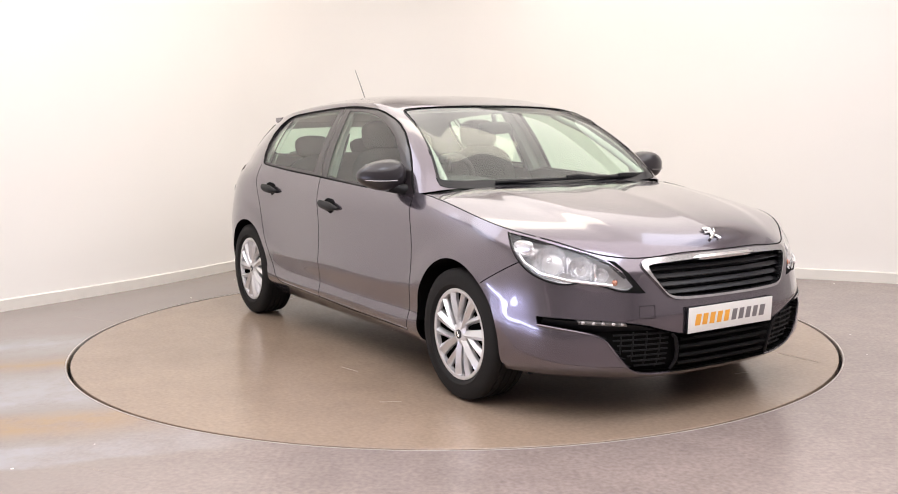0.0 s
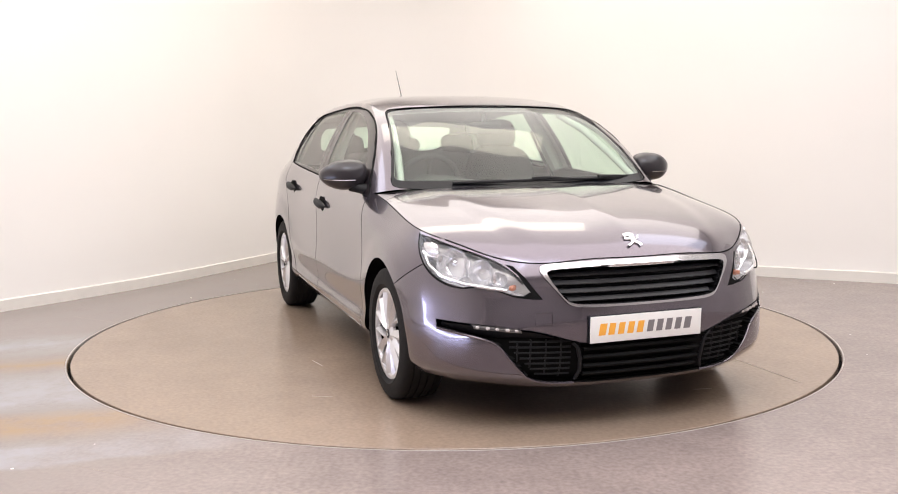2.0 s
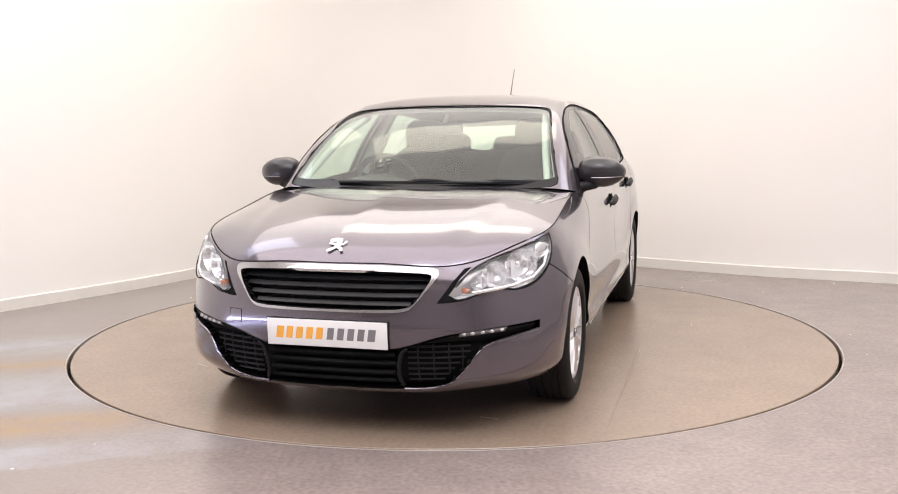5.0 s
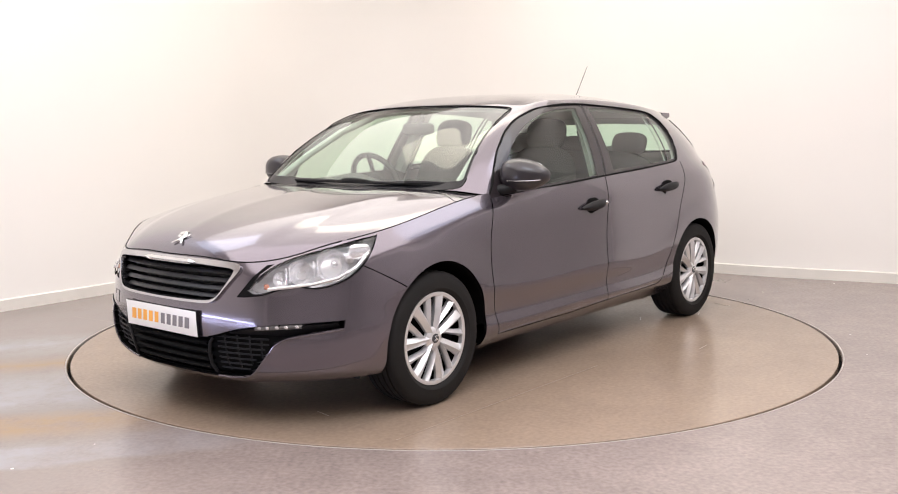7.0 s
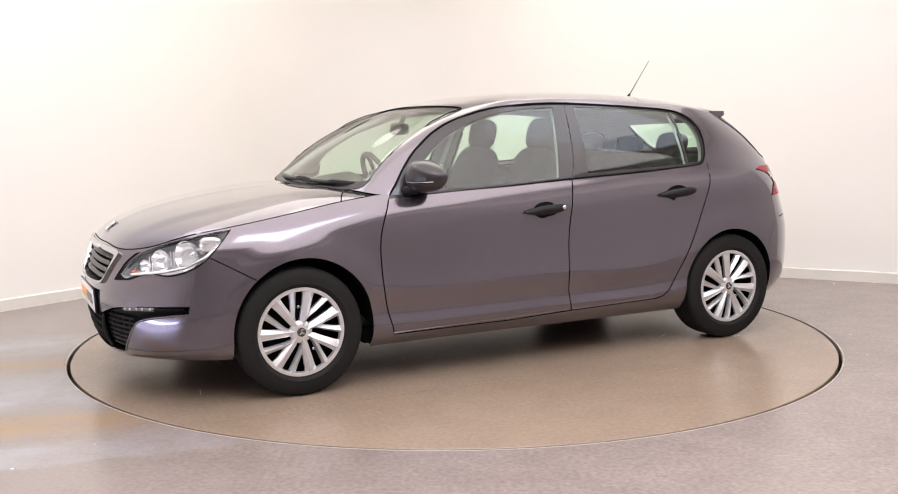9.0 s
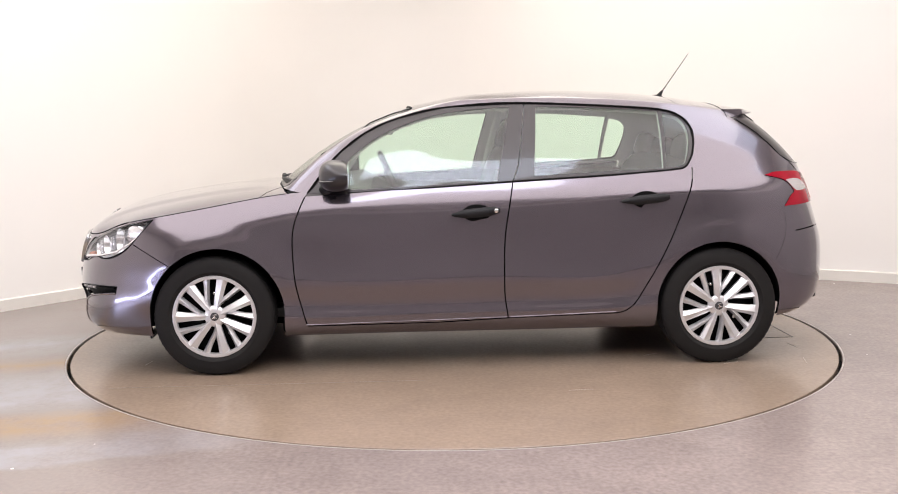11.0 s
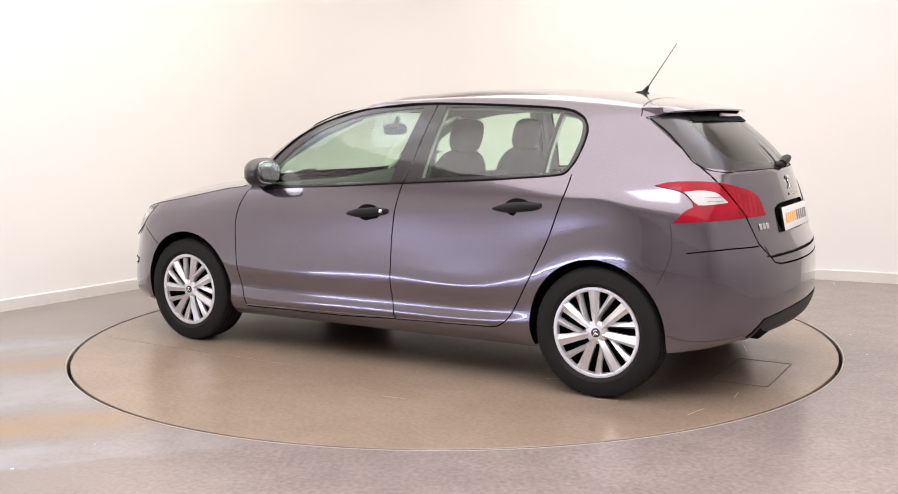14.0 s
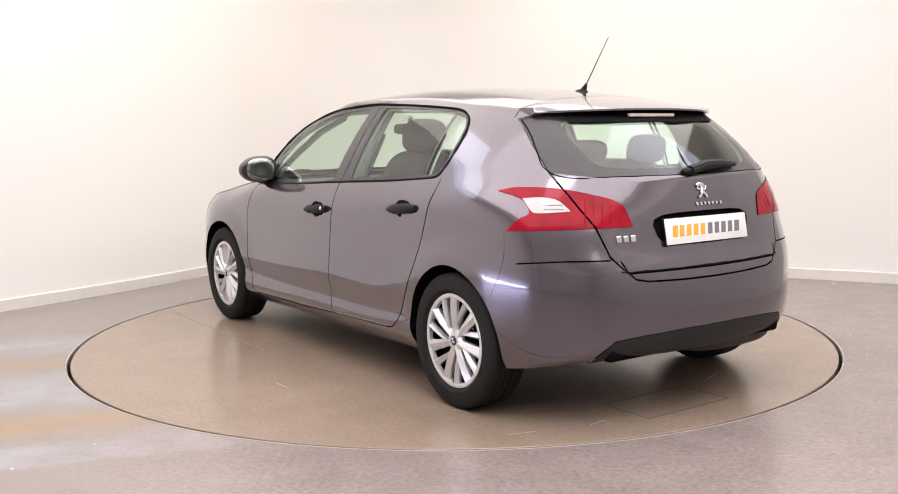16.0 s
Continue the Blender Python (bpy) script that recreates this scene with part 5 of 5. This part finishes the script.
HOUSING = mat("grey_lamp_housing", (0.82, 0.82, 0.83), rough=0.25, metal=0.5, scale=30, vary=0.2)
lenses = panel_pair("head_lamp", ("head_lamp",), LENS, (car, car), "clear head lamp with bright reflectors", 0.001)
for ob, s in zip(lenses, (1, -1)):
    head_lamp(ob, s)
    bm = bmesh.new()
    low_edge = curve(LAMPP[6:] + LAMPP[:1], 40, False)
    tube(bm, [(x - 0.001, s * (y - 0.001), z) for x, y, z in low_edge], 0.0030, 6, False)
    part("lamp_seal", bm, GAPBLACK, ob)

_rear = _lv[(_lv[:, 0] < -1.45) & (_lv[:, 2] > 0.7)]


def lamp_x(y, z):
    return on_skin(_rear, 0, y, z)


LENSRIB = mat("grey_lens_rib", (0.30, 0.26, 0.25), rough=0.3, scale=30, vary=0.1)
tails = panel_pair("tail_lamp", ("tail_lamp",), RED, (car, car), "red tail lamp", 0.004)
panel_pair("reversing_lens", ("reversing_lens",), CLEARWHITE, tails, "clear reversing lens", 0.005)
for s, ob in zip((1, -1), tails):
    for y in (0.615, 0.580, 0.545, 0.510, 0.475):
        bm = bmesh.new()
        tube(bm, [(lamp_x(y - (z - 0.85) * 0.25, z) - 0.002, s * (y - (z - 0.85) * 0.25), z) for z in np.linspace(0.848, 0.955 - (0.615 - y) * 0.25, 8)], 0.0035, 6)
        part("lamp_rib", bm, DEEPRED, ob)
    for z in (0.915, 0.932):
        bm = bmesh.new()
        tube(bm, [(lamp_x(y, z) - 0.0045, s * (y + 0.003), z) for y in np.linspace(0.735, 0.675, 6)], 0.0022, 6)
        part("lens_rib", bm, LENSRIB, ob)


def rear_details():
    vs, fs = tray(("plate_recess",), 0.022, way=(-1, 0, 0), lift=0.0)
    link("plate_recess", vs, fs, PAINT, tailgate, "shallow recess round the plate", smooth=False)
    # roof spoiler lip over the rear window
    bm = bmesh.new()
    rows = []
    over = roof_grid.reshape(-1, 3)
    for y in np.linspace(-0.57, 0.57, 41):
        k = abs(y) / 0.57
        xb = -1.606 + 0.105 * k ** 2.4
        zb = 1.342 - 0.014 * k ** 2
        out = 0.062 * (1 - k ** 6)
        rows.append([bm.verts.new(p) for p in ((-1.405, y, on_skin(over, 2, -1.405, abs(y)) + 0.0015), (xb - 0.01, y, zb + 0.004), (xb - out - 0.012, y, zb - 0.014), (xb - out - 0.013, y, zb - 0.022), (-1.53 + 0.08 * k ** 2, y, 1.298 - 0.012 * k ** 2))])
    for r, s in zip(rows, rows[1:]):
        for q in range(4):
            bm.faces.new((r[q], r[q + 1], s[q + 1], s[q]))
    bm.faces.new(rows[0][::-1])
    bm.faces.new(rows[-1])
    bmesh.ops.recalc_face_normals(bm, faces=bm.faces)
    sp = part("roof_spoiler", bm, PAINT, tailgate, "metallic grey roof spoiler")
    bm = bmesh.new()
    rows = []
    for y in np.linspace(-0.46, 0.46, 31):
        rows.append([bm.verts.new((upper_x(y, z, False) + a, y, z)) for a, z in ((-0.003, 1.310), (-0.004, 1.290), (-0.002, 1.268), (0.03, 1.268), (0.03, 1.310))])
    for r, s in zip(rows, rows[1:]):
        for q in range(5):
            bm.faces.new((r[q], r[(q + 1) % 5], s[(q + 1) % 5], s[q]))
    part("spoiler_underside", bm, GAPBLACK, tailgate, "black strip under the spoiler")
    bm = bmesh.new()
    box(bm, -1.660, 0.0, 1.297, 0.022, 0.29, 0.016, 0.005)
    part("brake_lamp", bm, BRAKE, tailgate, "high brake lamp with a clear cover")
    # rear wiper
    bm = bmesh.new()
    blob(bm, (-1.925, 0.045, 1.052), (0.022, 0.035, 0.016), 2.5, 14, 8)
    tube(bm, [(-1.935, 0.045, 1.055), (-1.93, -0.06, 1.076), (-1.912, -0.18, 1.078), (-1.885, -0.31, 1.070)], [0.022, 0.023, 0.018, 0.010], 8)
    part("rear_wiper", bm, BLACK, tailgate, "black rear wiper")
    # tailgate step over the bumper, dark joint
    bm = bmesh.new()
    rows = []
    for y in np.linspace(-0.50, 0.50, 25):
        x = tail_x(y, 0.655)
        rows.append([bm.verts.new((x + a, y, z)) for a, z in ((0.03, 0.660), (0.004, 0.662), (-0.002, 0.655), (0.004, 0.648), (0.03, 0.648))])
    for r, s in zip(rows, rows[1:]):
        for q in range(4):
            bm.faces.new((r[q], r[q + 1], s[q + 1], s[q]))
    part("tailgate_joint", bm, GAPBLACK, tailgate, "dark joint under the tailgate")


BRAKE = mat("brake_lamp_cover", (0.62, 0.50, 0.46), rough=0.15, coat=1.0, scale=60, vary=0.25)
rear_details()


def wheel_master():
    bm = bmesh.new()
    lathe(bm, [(0.200, -0.09), (0.205, -0.085), (0.19, -0.07), (0.185, 0.03), (0.10, 0.042), (0.06, 0.05), (0.001, 0.05)], 48)
    w = part("wheel", bm, DARK, car, "wheel with silver plastic cover")
    prof = [(0.205, -0.085), (0.226, -0.10), (0.258, -0.104), (0.286, -0.100), (0.302, -0.086)]
    for g in (-0.052, -0.018, 0.018, 0.052):
        prof += [(0.3060, g - 0.005), (0.2990, g - 0.003), (0.2990, g + 0.003), (0.3060, g + 0.005)]
    prof += [(0.3055, 0.074), (0.302, 0.086), (0.286, 0.098), (0.268, 0.099), (0.262, 0.1015), (0.240, 0.099), (0.232, 0.1005), (0.222, 0.095), (0.214, 0.086), (0.207, 0.078)]
    bm = bmesh.new()
    rings = lathe(bm, prof, 120)
    for i, (r, y) in enumerate(prof):
        if abs(y) > 0.056 and r > 0.28:
            for k, v in enumerate(rings[i]):
                if k % 2 == 0:
                    v.co.x *= 0.993
                    v.co.z *= 0.993
    part("tyre", bm, RUBBER, w, "black rubber tyre")
    bm = bmesh.new()
    lathe(bm, [(0.209, 0.070), (0.2135, 0.080), (0.2115, 0.087), (0.207, 0.0880), (0.194, 0.0855), (0.191, 0.066)], 72)
    lathe(bm, [(0.056, 0.062), (0.054, 0.074), (0.044, 0.081), (0.030, 0.084), (0.001, 0.084)], 32)

    def spoke(path, widths, tops):
        rows = []
        bm = bmesh.new()
        for (r, a), w2, y in zip(path, widths, tops):
            d = Vector((math.cos(a), 0, math.sin(a)))
            t = Vector((-math.sin(a), 0, math.cos(a)))
            rows.append([bm.verts.new(d * r + t * q + Vector((0, h, 0))) for q, h in ((-w2, y - 0.028), (-w2, y - 0.012), (-w2 * 0.80, y - 0.0085), (w2 * 0.25, y + 0.003), (w2, y - 0.014), (w2, y - 0.028))])
        for p, q in zip(rows, rows[1:]):
            for k in range(5):
                bm.faces.new((p[k], p[k + 1], q[k + 1], q[k]))
        part("spoke", bm, SILVER, w)
    part("wheel_cover", bm, SILVER, w, "silver plastic wheel cover rim")
    step = 2 * math.pi / 7
    for i in range(7):
        a = i * step
        spoke([(0.030, a), (0.07, a), (0.115, a), (0.16, a), (0.192, a), (0.206, a)], (0.015, 0.0185, 0.0210, 0.0240, 0.0285, 0.034), (0.082, 0.088, 0.090, 0.089, 0.086, 0.083))
        b = a + step * 0.52
        spoke([(0.052, a + 0.10), (0.085, a + 0.24), (0.120, a + 0.37), (0.160, b - 0.02), (0.192, b + 0.015), (0.206, b + 0.025)], (0.007, 0.0115, 0.0135, 0.0145, 0.0175, 0.023), (0.076, 0.084, 0.087, 0.087, 0.085, 0.082))
    bm = bmesh.new()
    lathe(bm, [(0.022, 0.082), (0.021, 0.087), (0.016, 0.088), (0.001, 0.088)], 28)
    part("centre_cap", bm, GREYTRIM, w, "dark centre cap")
    bm = bmesh.new()
    for pts in (((-0.012, 0.010), (0.0, 0.012), (0.008, 0.006)), ((0.0, 0.008), (0.0, -0.012)), ((0.0, 0.0), (-0.012, -0.010)), ((0.0, 0.0), (0.011, -0.010))):
        tube(bm, [(x, 0.0885, z) for x, z in pts], 0.003, 6)
    part("emblem", bm, CHROME, w)
    for k in range(5):
        bm = bmesh.new()
        a = k * 2 * math.pi / 5 + 0.3
        blob(bm, (0.115 * math.cos(a), 0.047, 0.115 * math.sin(a)), (0.010, 0.008, 0.010), 2.2, 10, 6)
        part("bolt", bm, SATIN, w)
    return w


first = wheel_master()
first.matrix_basis = pose(1.31, 0.782, 0.306)
for x, s, spin in ((-1.31, 1, 17), (1.31, -1, 33), (-1.31, -1, 50)):
    copy_thing(first, pose(x, 0.782 * s, 0.306, 0, 0, 0 if s > 0 else 180) @ pose(0, 0, 0, 0, spin, 0))


def under_car():
    for cx, ar in ((1.292, 0.340), (-1.307, 0.330)):
        for s in (1, -1):
            bm = bmesh.new()
            rows = []
            for a in np.linspace(-0.02, math.pi + 0.02, 30):
                rows.append([bm.verts.new((cx + r * math.cos(a), s * y, 0.318 + r * math.sin(a))) for r, y in ((ar - 0.0015, flank_y(cx + ar * math.cos(a), 0.318 + ar * math.sin(a)) - 0.010), (ar + 0.001, 0.850), (ar + 0.005, 0.80), (ar + 0.005, 0.60), (0.18, 0.57))])
            for p, q in zip(rows, rows[1:]):
                for k in range(4):
                    bm.faces.new((p[k], p[k + 1], q[k + 1], q[k]))
            part("arch_liner", bm, DARK, car, "black wheel arch liner")
    bm = bmesh.new()
    box(bm, 0.0, 0, 0.235, 1.95, 1.58, 0.08, 0.02)
    box(bm, 1.45, 0, 0.24, 1.0, 1.12, 0.08, 0.02)
    box(bm, -1.5, 0, 0.32, 0.95, 1.1, 0.08, 0.02)
    part("underbody", bm, DARK, car, "dark underbody")
    bm = bmesh.new()
    blob(bm, (-1.72, -0.35, 0.285), (0.20, 0.33, 0.09), 3, 20, 10)
    part("silencer", bm, GREYTRIM, car, "dark exhaust silencer")
    bm = bmesh.new()
    tube(bm, [(1.31, -0.75, 0.30), (1.31, 0.75, 0.30)], 0.03, 10)
    tube(bm, [(-1.31, -0.75, 0.30), (-1.31, 0.75, 0.30)], 0.04, 10)
    part("axle", bm, DARK, car)
    for s in (1, -1):
        bm = bmesh.new()
        box(bm, 1.665, s * 0.66, 0.192, 0.012, 0.15, 0.040, 0.004)
        part("air_deflector", bm, BLACK, car, "black rubber air deflector ahead of the wheel")


under_car()


def door_fittings():
    for s, d, (x, z, key) in [(s, d[0 if s > 0 else 1], w) for d, w in ((front_doors, (-0.030, 0.818, True)), (rear_doors, (-0.908, 0.873, False))) for s in (1, -1)]:
        y = flank_y(x, z)
        # the handle recess's shade, put on the door as a flat black disc
        bm = bmesh.new()
        g = bmesh.ops.create_circle(bm, cap_ends=True, segments=32, radius=1.0)
        for v in g["verts"]:
            u, w = v.co.x, v.co.y
            v.co = Vector((x - 0.005 + u * 0.074, s * (y + 0.0012), z - 0.002 + w * 0.044))
        part("handle_recess_shade", bm, GAPBLACK, d, "flat black disc for the shaded recess behind the handle")
        bm = bmesh.new()
        rows = []
        for k in np.linspace(-1, 1, 25):
            px = x + k * 0.124
            pz = z + 0.0 - k * 0.010
            hh = 0.025 * (1 - abs(k) ** 4 * 0.55) * (1.0 if k < 0.3 else 1 - (k - 0.3) * 0.65)
            oo = 0.036 - 0.020 * abs(k) ** 3
            ring = []
            for q in range(10):
                a = 2 * math.pi * q / 10
                ring.append(bm.verts.new((px, s * (y + 0.004 + oo * (0.5 + 0.5 * math.cos(a))), pz + hh * math.sin(a))))
            rows.append(ring)
        for p, q in zip(rows, rows[1:]):
            for i in range(10):
                bm.faces.new((p[i], q[i], q[(i + 1) % 10], p[(i + 1) % 10]))
        bm.faces.new(rows[0])
        bm.faces.new(rows[-1][::-1])
        h = part("door_handle", bm, BLACK, d, "satin black door handle")
        if key and s > 0:
            bm = bmesh.new()
            blob(bm, (x - 0.103, s * (y + 0.032), z + 0.010), (0.011, 0.005, 0.011), 2.2, 14, 8)
            part("lock", bm, CHROME, h, "chrome lock barrel")
    # door mirrors
    for s, d in zip((1, -1), front_doors):
        bm = bmesh.new()
        vs = blob(bm, (0, 0, 0), (0.085, 0.122, 0.078), 2.5, 30, 18)
        for v in vs:
            k = v.co.y / 0.122
            v.co.z *= 1.0 - 0.34 * max(0, k) ** 2
            v.co.z *= 1.0 - 0.16 * k if v.co.z > 0 else 1.0
            if v.co.x > 0:
                v.co.x *= 1.0 - 0.25 * max(0, k)
            v.co.x -= 0.035 * max(0, k) ** 2
            v.co.x = max(v.co.x, -0.062)
            v.co.y *= s
        mr = part("door_mirror", bm, MIRRORCAP, d, "dark glossy door mirror housing")
        mr.matrix_basis = pose(0.675, s * 0.905, 1.016)
        bm = bmesh.new()
        vs = blob(bm, (-0.061, s * -0.002, 0.0), (0.004, 0.090, 0.064), 2.8, 30, 8)
        part("mirror_glass", bm, MIRROR, mr, "mirror glass")
        bm = bmesh.new()
        tube(bm, [(0.083, s * -0.04, -0.026), (0.079, s * 0.02, -0.026), (0.050, s * 0.075, -0.025), (0.008, s * 0.105, -0.022)], 0.0035, 6)
        part("mirror_strip", bm, GRILLELINE, mr)
        bm = bmesh.new()
        tube(bm, [(0.745, s * 0.79, 0.938), (0.730, s * 0.83, 0.946), (0.700, s * 0.875, 0.960)], [0.030, 0.026, 0.030], 12)
        part("mirror_foot", bm, BLACK, d, "black mirror foot")


def door_lips():
    for s, f, r in ((1, front_doors[0], rear_doors[0]), (-1, front_doors[1], rear_doors[1])):
        for d, x0, x1, z0, z1 in ((f, 0.845, -0.190, 0.250, 0.270), (r, -0.204, -0.76, 0.270, 0.285)):
            bm = bmesh.new()
            tube(bm, [(x, s * (flank_y(x, z0 + (z1 - z0) * k) - 0.001), z0 + (z1 - z0) * k + 0.003) for k, x in zip(np.linspace(0, 1, 14), np.linspace(x0, x1, 14))], 0.0050, 8)
            part("door_lip", bm, PAINT, d)


door_lips()
MIRRORCAP = mat("dark_gloss_mirror_cap", (0.020, 0.017, 0.020), rough=0.28, coat=0.25, scale=4, vary=0.1)
MIRROR = mat("mirror_silver", (0.75, 0.78, 0.78), rough=0.02, metal=1.0)
door_fittings()


def top_fittings():
    bm = bmesh.new()
    blob(bm, (-1.195, 0, 1.412), (0.045, 0.022, 0.020), 2.2, 20, 10)
    tube(bm, [(-1.205, 0, 1.415), (-1.222, 0, 1.440), (-1.232, 0, 1.455)], [0.018, 0.011, 0.006], 10)
    an = part("aerial", bm, BLACK, car, "black roof aerial base")
    bm = bmesh.new()
    tube(bm, [(-1.228, 0, 1.448), (-1.382, 0, 1.668)], [0.0032, 0.0018], 6)
    part("aerial_rod", bm, GREYTRIM, an, "thin aerial rod")
    # wipers at the foot of the screen
    for y0, y1, pv in ((-0.42, 0.20, 0.02), (0.20, 0.70, 0.42)):
        bm = bmesh.new()
        def base(y, lift):
            return (1.030 - 0.14 * (abs(y) / 0.72) ** 2 - 0.005, y, 0.966 - 0.012 * (abs(y) / 0.72) ** 2 + lift)
        tube(bm, [base(y, 0.012) for y in np.linspace(y0, y1, 10)], 0.008, 6)
        tube(bm, [base(y, 0.018 + 0.004 * math.sin(math.pi * k)) for k, y in zip(np.linspace(0, 1, 8), np.linspace(pv - 0.02, y1 - 0.02, 8))], [0.013, 0.012, 0.011, 0.010, 0.009, 0.008, 0.007, 0.006], 6)
        part("wiper", bm, BLACK, car, "black windscreen wiper")
    bm = bmesh.new()
    rows = []
    for y in np.linspace(-0.70, 0.70, 25):
        x = 1.032 - 0.13 * (abs(y) / 0.72) ** 2.2
        rows.append([bm.verts.new((x + a, y, 0.950 - 0.012 * (abs(y) / 0.72) ** 2 + b)) for a, b in ((0.012, 0.0), (-0.01, 0.010), (-0.05, 0.022))])
    for p, q in zip(rows, rows[1:]):
        for k in range(2):
            bm.faces.new((p[k], q[k], q[k + 1], p[k + 1]))
    part("scuttle", bm, BLACK, car, "black scuttle under the wipers")


top_fittings()


def interior():
    for s in (1, -1):
        bm = bmesh.new()
        blob(bm, (0.02, s * 0.36, 0.56), (0.25, 0.24, 0.10), 3.5, 20, 10)
        blob(bm, (-0.24, s * 0.36, 0.84), (0.085, 0.235, 0.30), 3.2, 24, 14, m=Matrix.Rotation(radians(-16), 3, "Y"))
        st = part("front_seat", bm, FABRIC, car, "dark fabric front seat")
        bm = bmesh.new()
        blob(bm, (-0.335, s * 0.36, 1.205), (0.052, 0.13, 0.095), 3.2, 20, 12, m=Matrix.Rotation(radians(-14), 3, "Y"))
        for k in (-0.05, 0.05):
            tube(bm, [(-0.32, s * 0.36 + k, 1.15), (-0.30, s * 0.36 + k, 1.06)], 0.006, 6)
        part("headrest", bm, FABRIC, st)
        # door cards
        bm = bmesh.new()
        box(bm, -0.03, s * 0.815, 0.64, 1.72, 0.03, 0.52, 0.012)
        box(bm, -1.02, s * 0.81, 0.82, 0.26, 0.03, 0.18, 0.012)
        part("door_card", bm, DASH, car, "dark door card")
    bm = bmesh.new()
    blob(bm, (-0.82, 0, 0.58), (0.26, 0.68, 0.10), 4, 24, 10)
    blob(bm, (-1.14, 0, 0.82), (0.085, 0.66, 0.27), 4, 28, 14, m=Matrix.Rotation(radians(-18), 3, "Y"))
    rs = part("rear_seat", bm, FABRIC, car, "dark fabric rear bench")
    for y, hh in ((-0.42, 0.075), (0, 0.055), (0.42, 0.075)):
        bm = bmesh.new()
        blob(bm, (-1.235, y, 1.115 + hh * 0.2), (0.045, 0.125, hh), 3.2, 18, 10, m=Matrix.Rotation(radians(-16), 3, "Y"))
        part("headrest", bm, FABRIC, rs)
    bm = bmesh.new()
    rows = []
    for y in np.linspace(-0.80, 0.80, 33):
        hump = 0.055 * math.exp(-((y + 0.36) / 0.22) ** 2)
        k = (abs(y) / 0.8) ** 2
        rows.append([bm.verts.new((x - 0.10 * k, y, z)) for x, z in ((1.00, 0.90), (0.92, 0.935), (0.75, 0.945 + hump * 0.6), (0.60, 0.940 + hump), (0.52, 0.90 + hump), (0.49, 0.82), (0.56, 0.66), (0.70, 0.55))])
    for p, q in zip(rows, rows[1:]):
        for k in range(7):
            bm.faces.new((p[k], p[k + 1], q[k + 1], q[k]))
    part("dashboard", bm, DASH, car, "dark grey dashboard")
    bm = bmesh.new()
    c = Vector((0.40, -0.36, 0.945))
    m = Matrix.Rotation(radians(-66), 3, "Y")
    ring = [c + m @ Vector((0.165 * math.cos(a), 0.175 * math.sin(a), 0)) for a in np.linspace(0, 2 * math.pi, 33)]
    tube(bm, ring, 0.016, 10, False)
    blob(bm, tuple(c - m @ Vector((0, 0, 0.01))), (0.06, 0.075, 0.025), 2.6, 16, 8, m=m)
    for a in (0.2, math.pi - 0.2, -math.pi / 2):
        tube(bm, [c, c + m @ Vector((0.16 * math.sin(a) * -1, 0.17 * math.cos(a), 0))], 0.013, 8)
    part("steering_wheel", bm, DASH, car, "dark steering wheel")
    bm = bmesh.new()
    blob(bm, (0.40, -0.02, 1.245), (0.018, 0.115, 0.034), 4, 20, 10)
    tube(bm, [(0.40, -0.02, 1.26), (0.37, -0.01, 1.32)], 0.014, 8)
    part("interior_mirror", bm, DASH, car, "dark interior mirror")
    bm = bmesh.new()
    box(bm, -0.2, 0, 0.30, 2.5, 1.5, 0.05, 0.01)
    part("cabin_floor", bm, DASH, car, "dark carpet floor")
    bm = bmesh.new()
    box(bm, -1.60, 0, 0.93, 0.55, 1.16, 0.015, 0.004)
    part("parcel_shelf", bm, FABRIC, car, "dark parcel shelf")
    for s in (1, -1):
        for pts in (((-0.25, 0.795, 0.97), (-0.29, 0.70, 1.18), (-0.325, 0.60, 1.36)),):
            bm = bmesh.new()
            tube(bm, [(x, s * (y - 0.03), z) for x, y, z in pts], [0.045, 0.038, 0.034], 8)
            part("pillar_trim", bm, LINER, car, "pale grey pillar trim")
        bm = bmesh.new()
        tube(bm, [(0.90, s * 0.665, 0.965), (0.70, s * 0.62, 1.10), (0.47, s * 0.575, 1.23), (0.24, s * 0.53, 1.315)], [0.018, 0.020, 0.020, 0.018], 10)
        part("pillar_trim", bm, LINER, car, "pale grey windscreen pillar trim")
        bm = bmesh.new()
        tube(bm, [(-0.31, s * 0.60, 1.22), (-0.26, s * 0.735, 0.90), (-0.22, s * 0.74, 0.5)], 0.012, 6)
        part("seat_belt", bm, GREYTRIM, car, "grey seat belt")


interior()

# ---- what moves: the turntable and the car on it ----
TURN = [(0.0, -57.33), (0.5, -58.12), (1.0, -60.45), (1.5, -64.26), (2.0, -69.91), (2.5, -75.75), (3.0, -81.80), (3.5, -87.72), (4.0, -93.80), (4.5, -99.73), (5.0, -105.80), (5.8, -115.20), (6.6, -124.60), (7.5, -135.12), (8.0, -141.08), (8.5, -146.95), (9.0, -152.89), (9.8, -162.25), (10.6, -171.60), (11.5, -182.10), (12.0, -187.85), (12.5, -193.60), (13.0, -199.46), (13.5, -205.26), (14.0, -211.14), (14.5, -216.93), (15.0, -222.85), (15.5, -228.65), (16.0, -234.60)]


def motions():
    walk(turntable, [(t, pose(0, 0, 0, 0, 0, a)) for t, a in TURN])
    walk(car, [(t, pose(0, 0, 0, 0, 0, a) @ pose(-0.0304, 0.0798, 0)) for t, a in TURN])


motions()
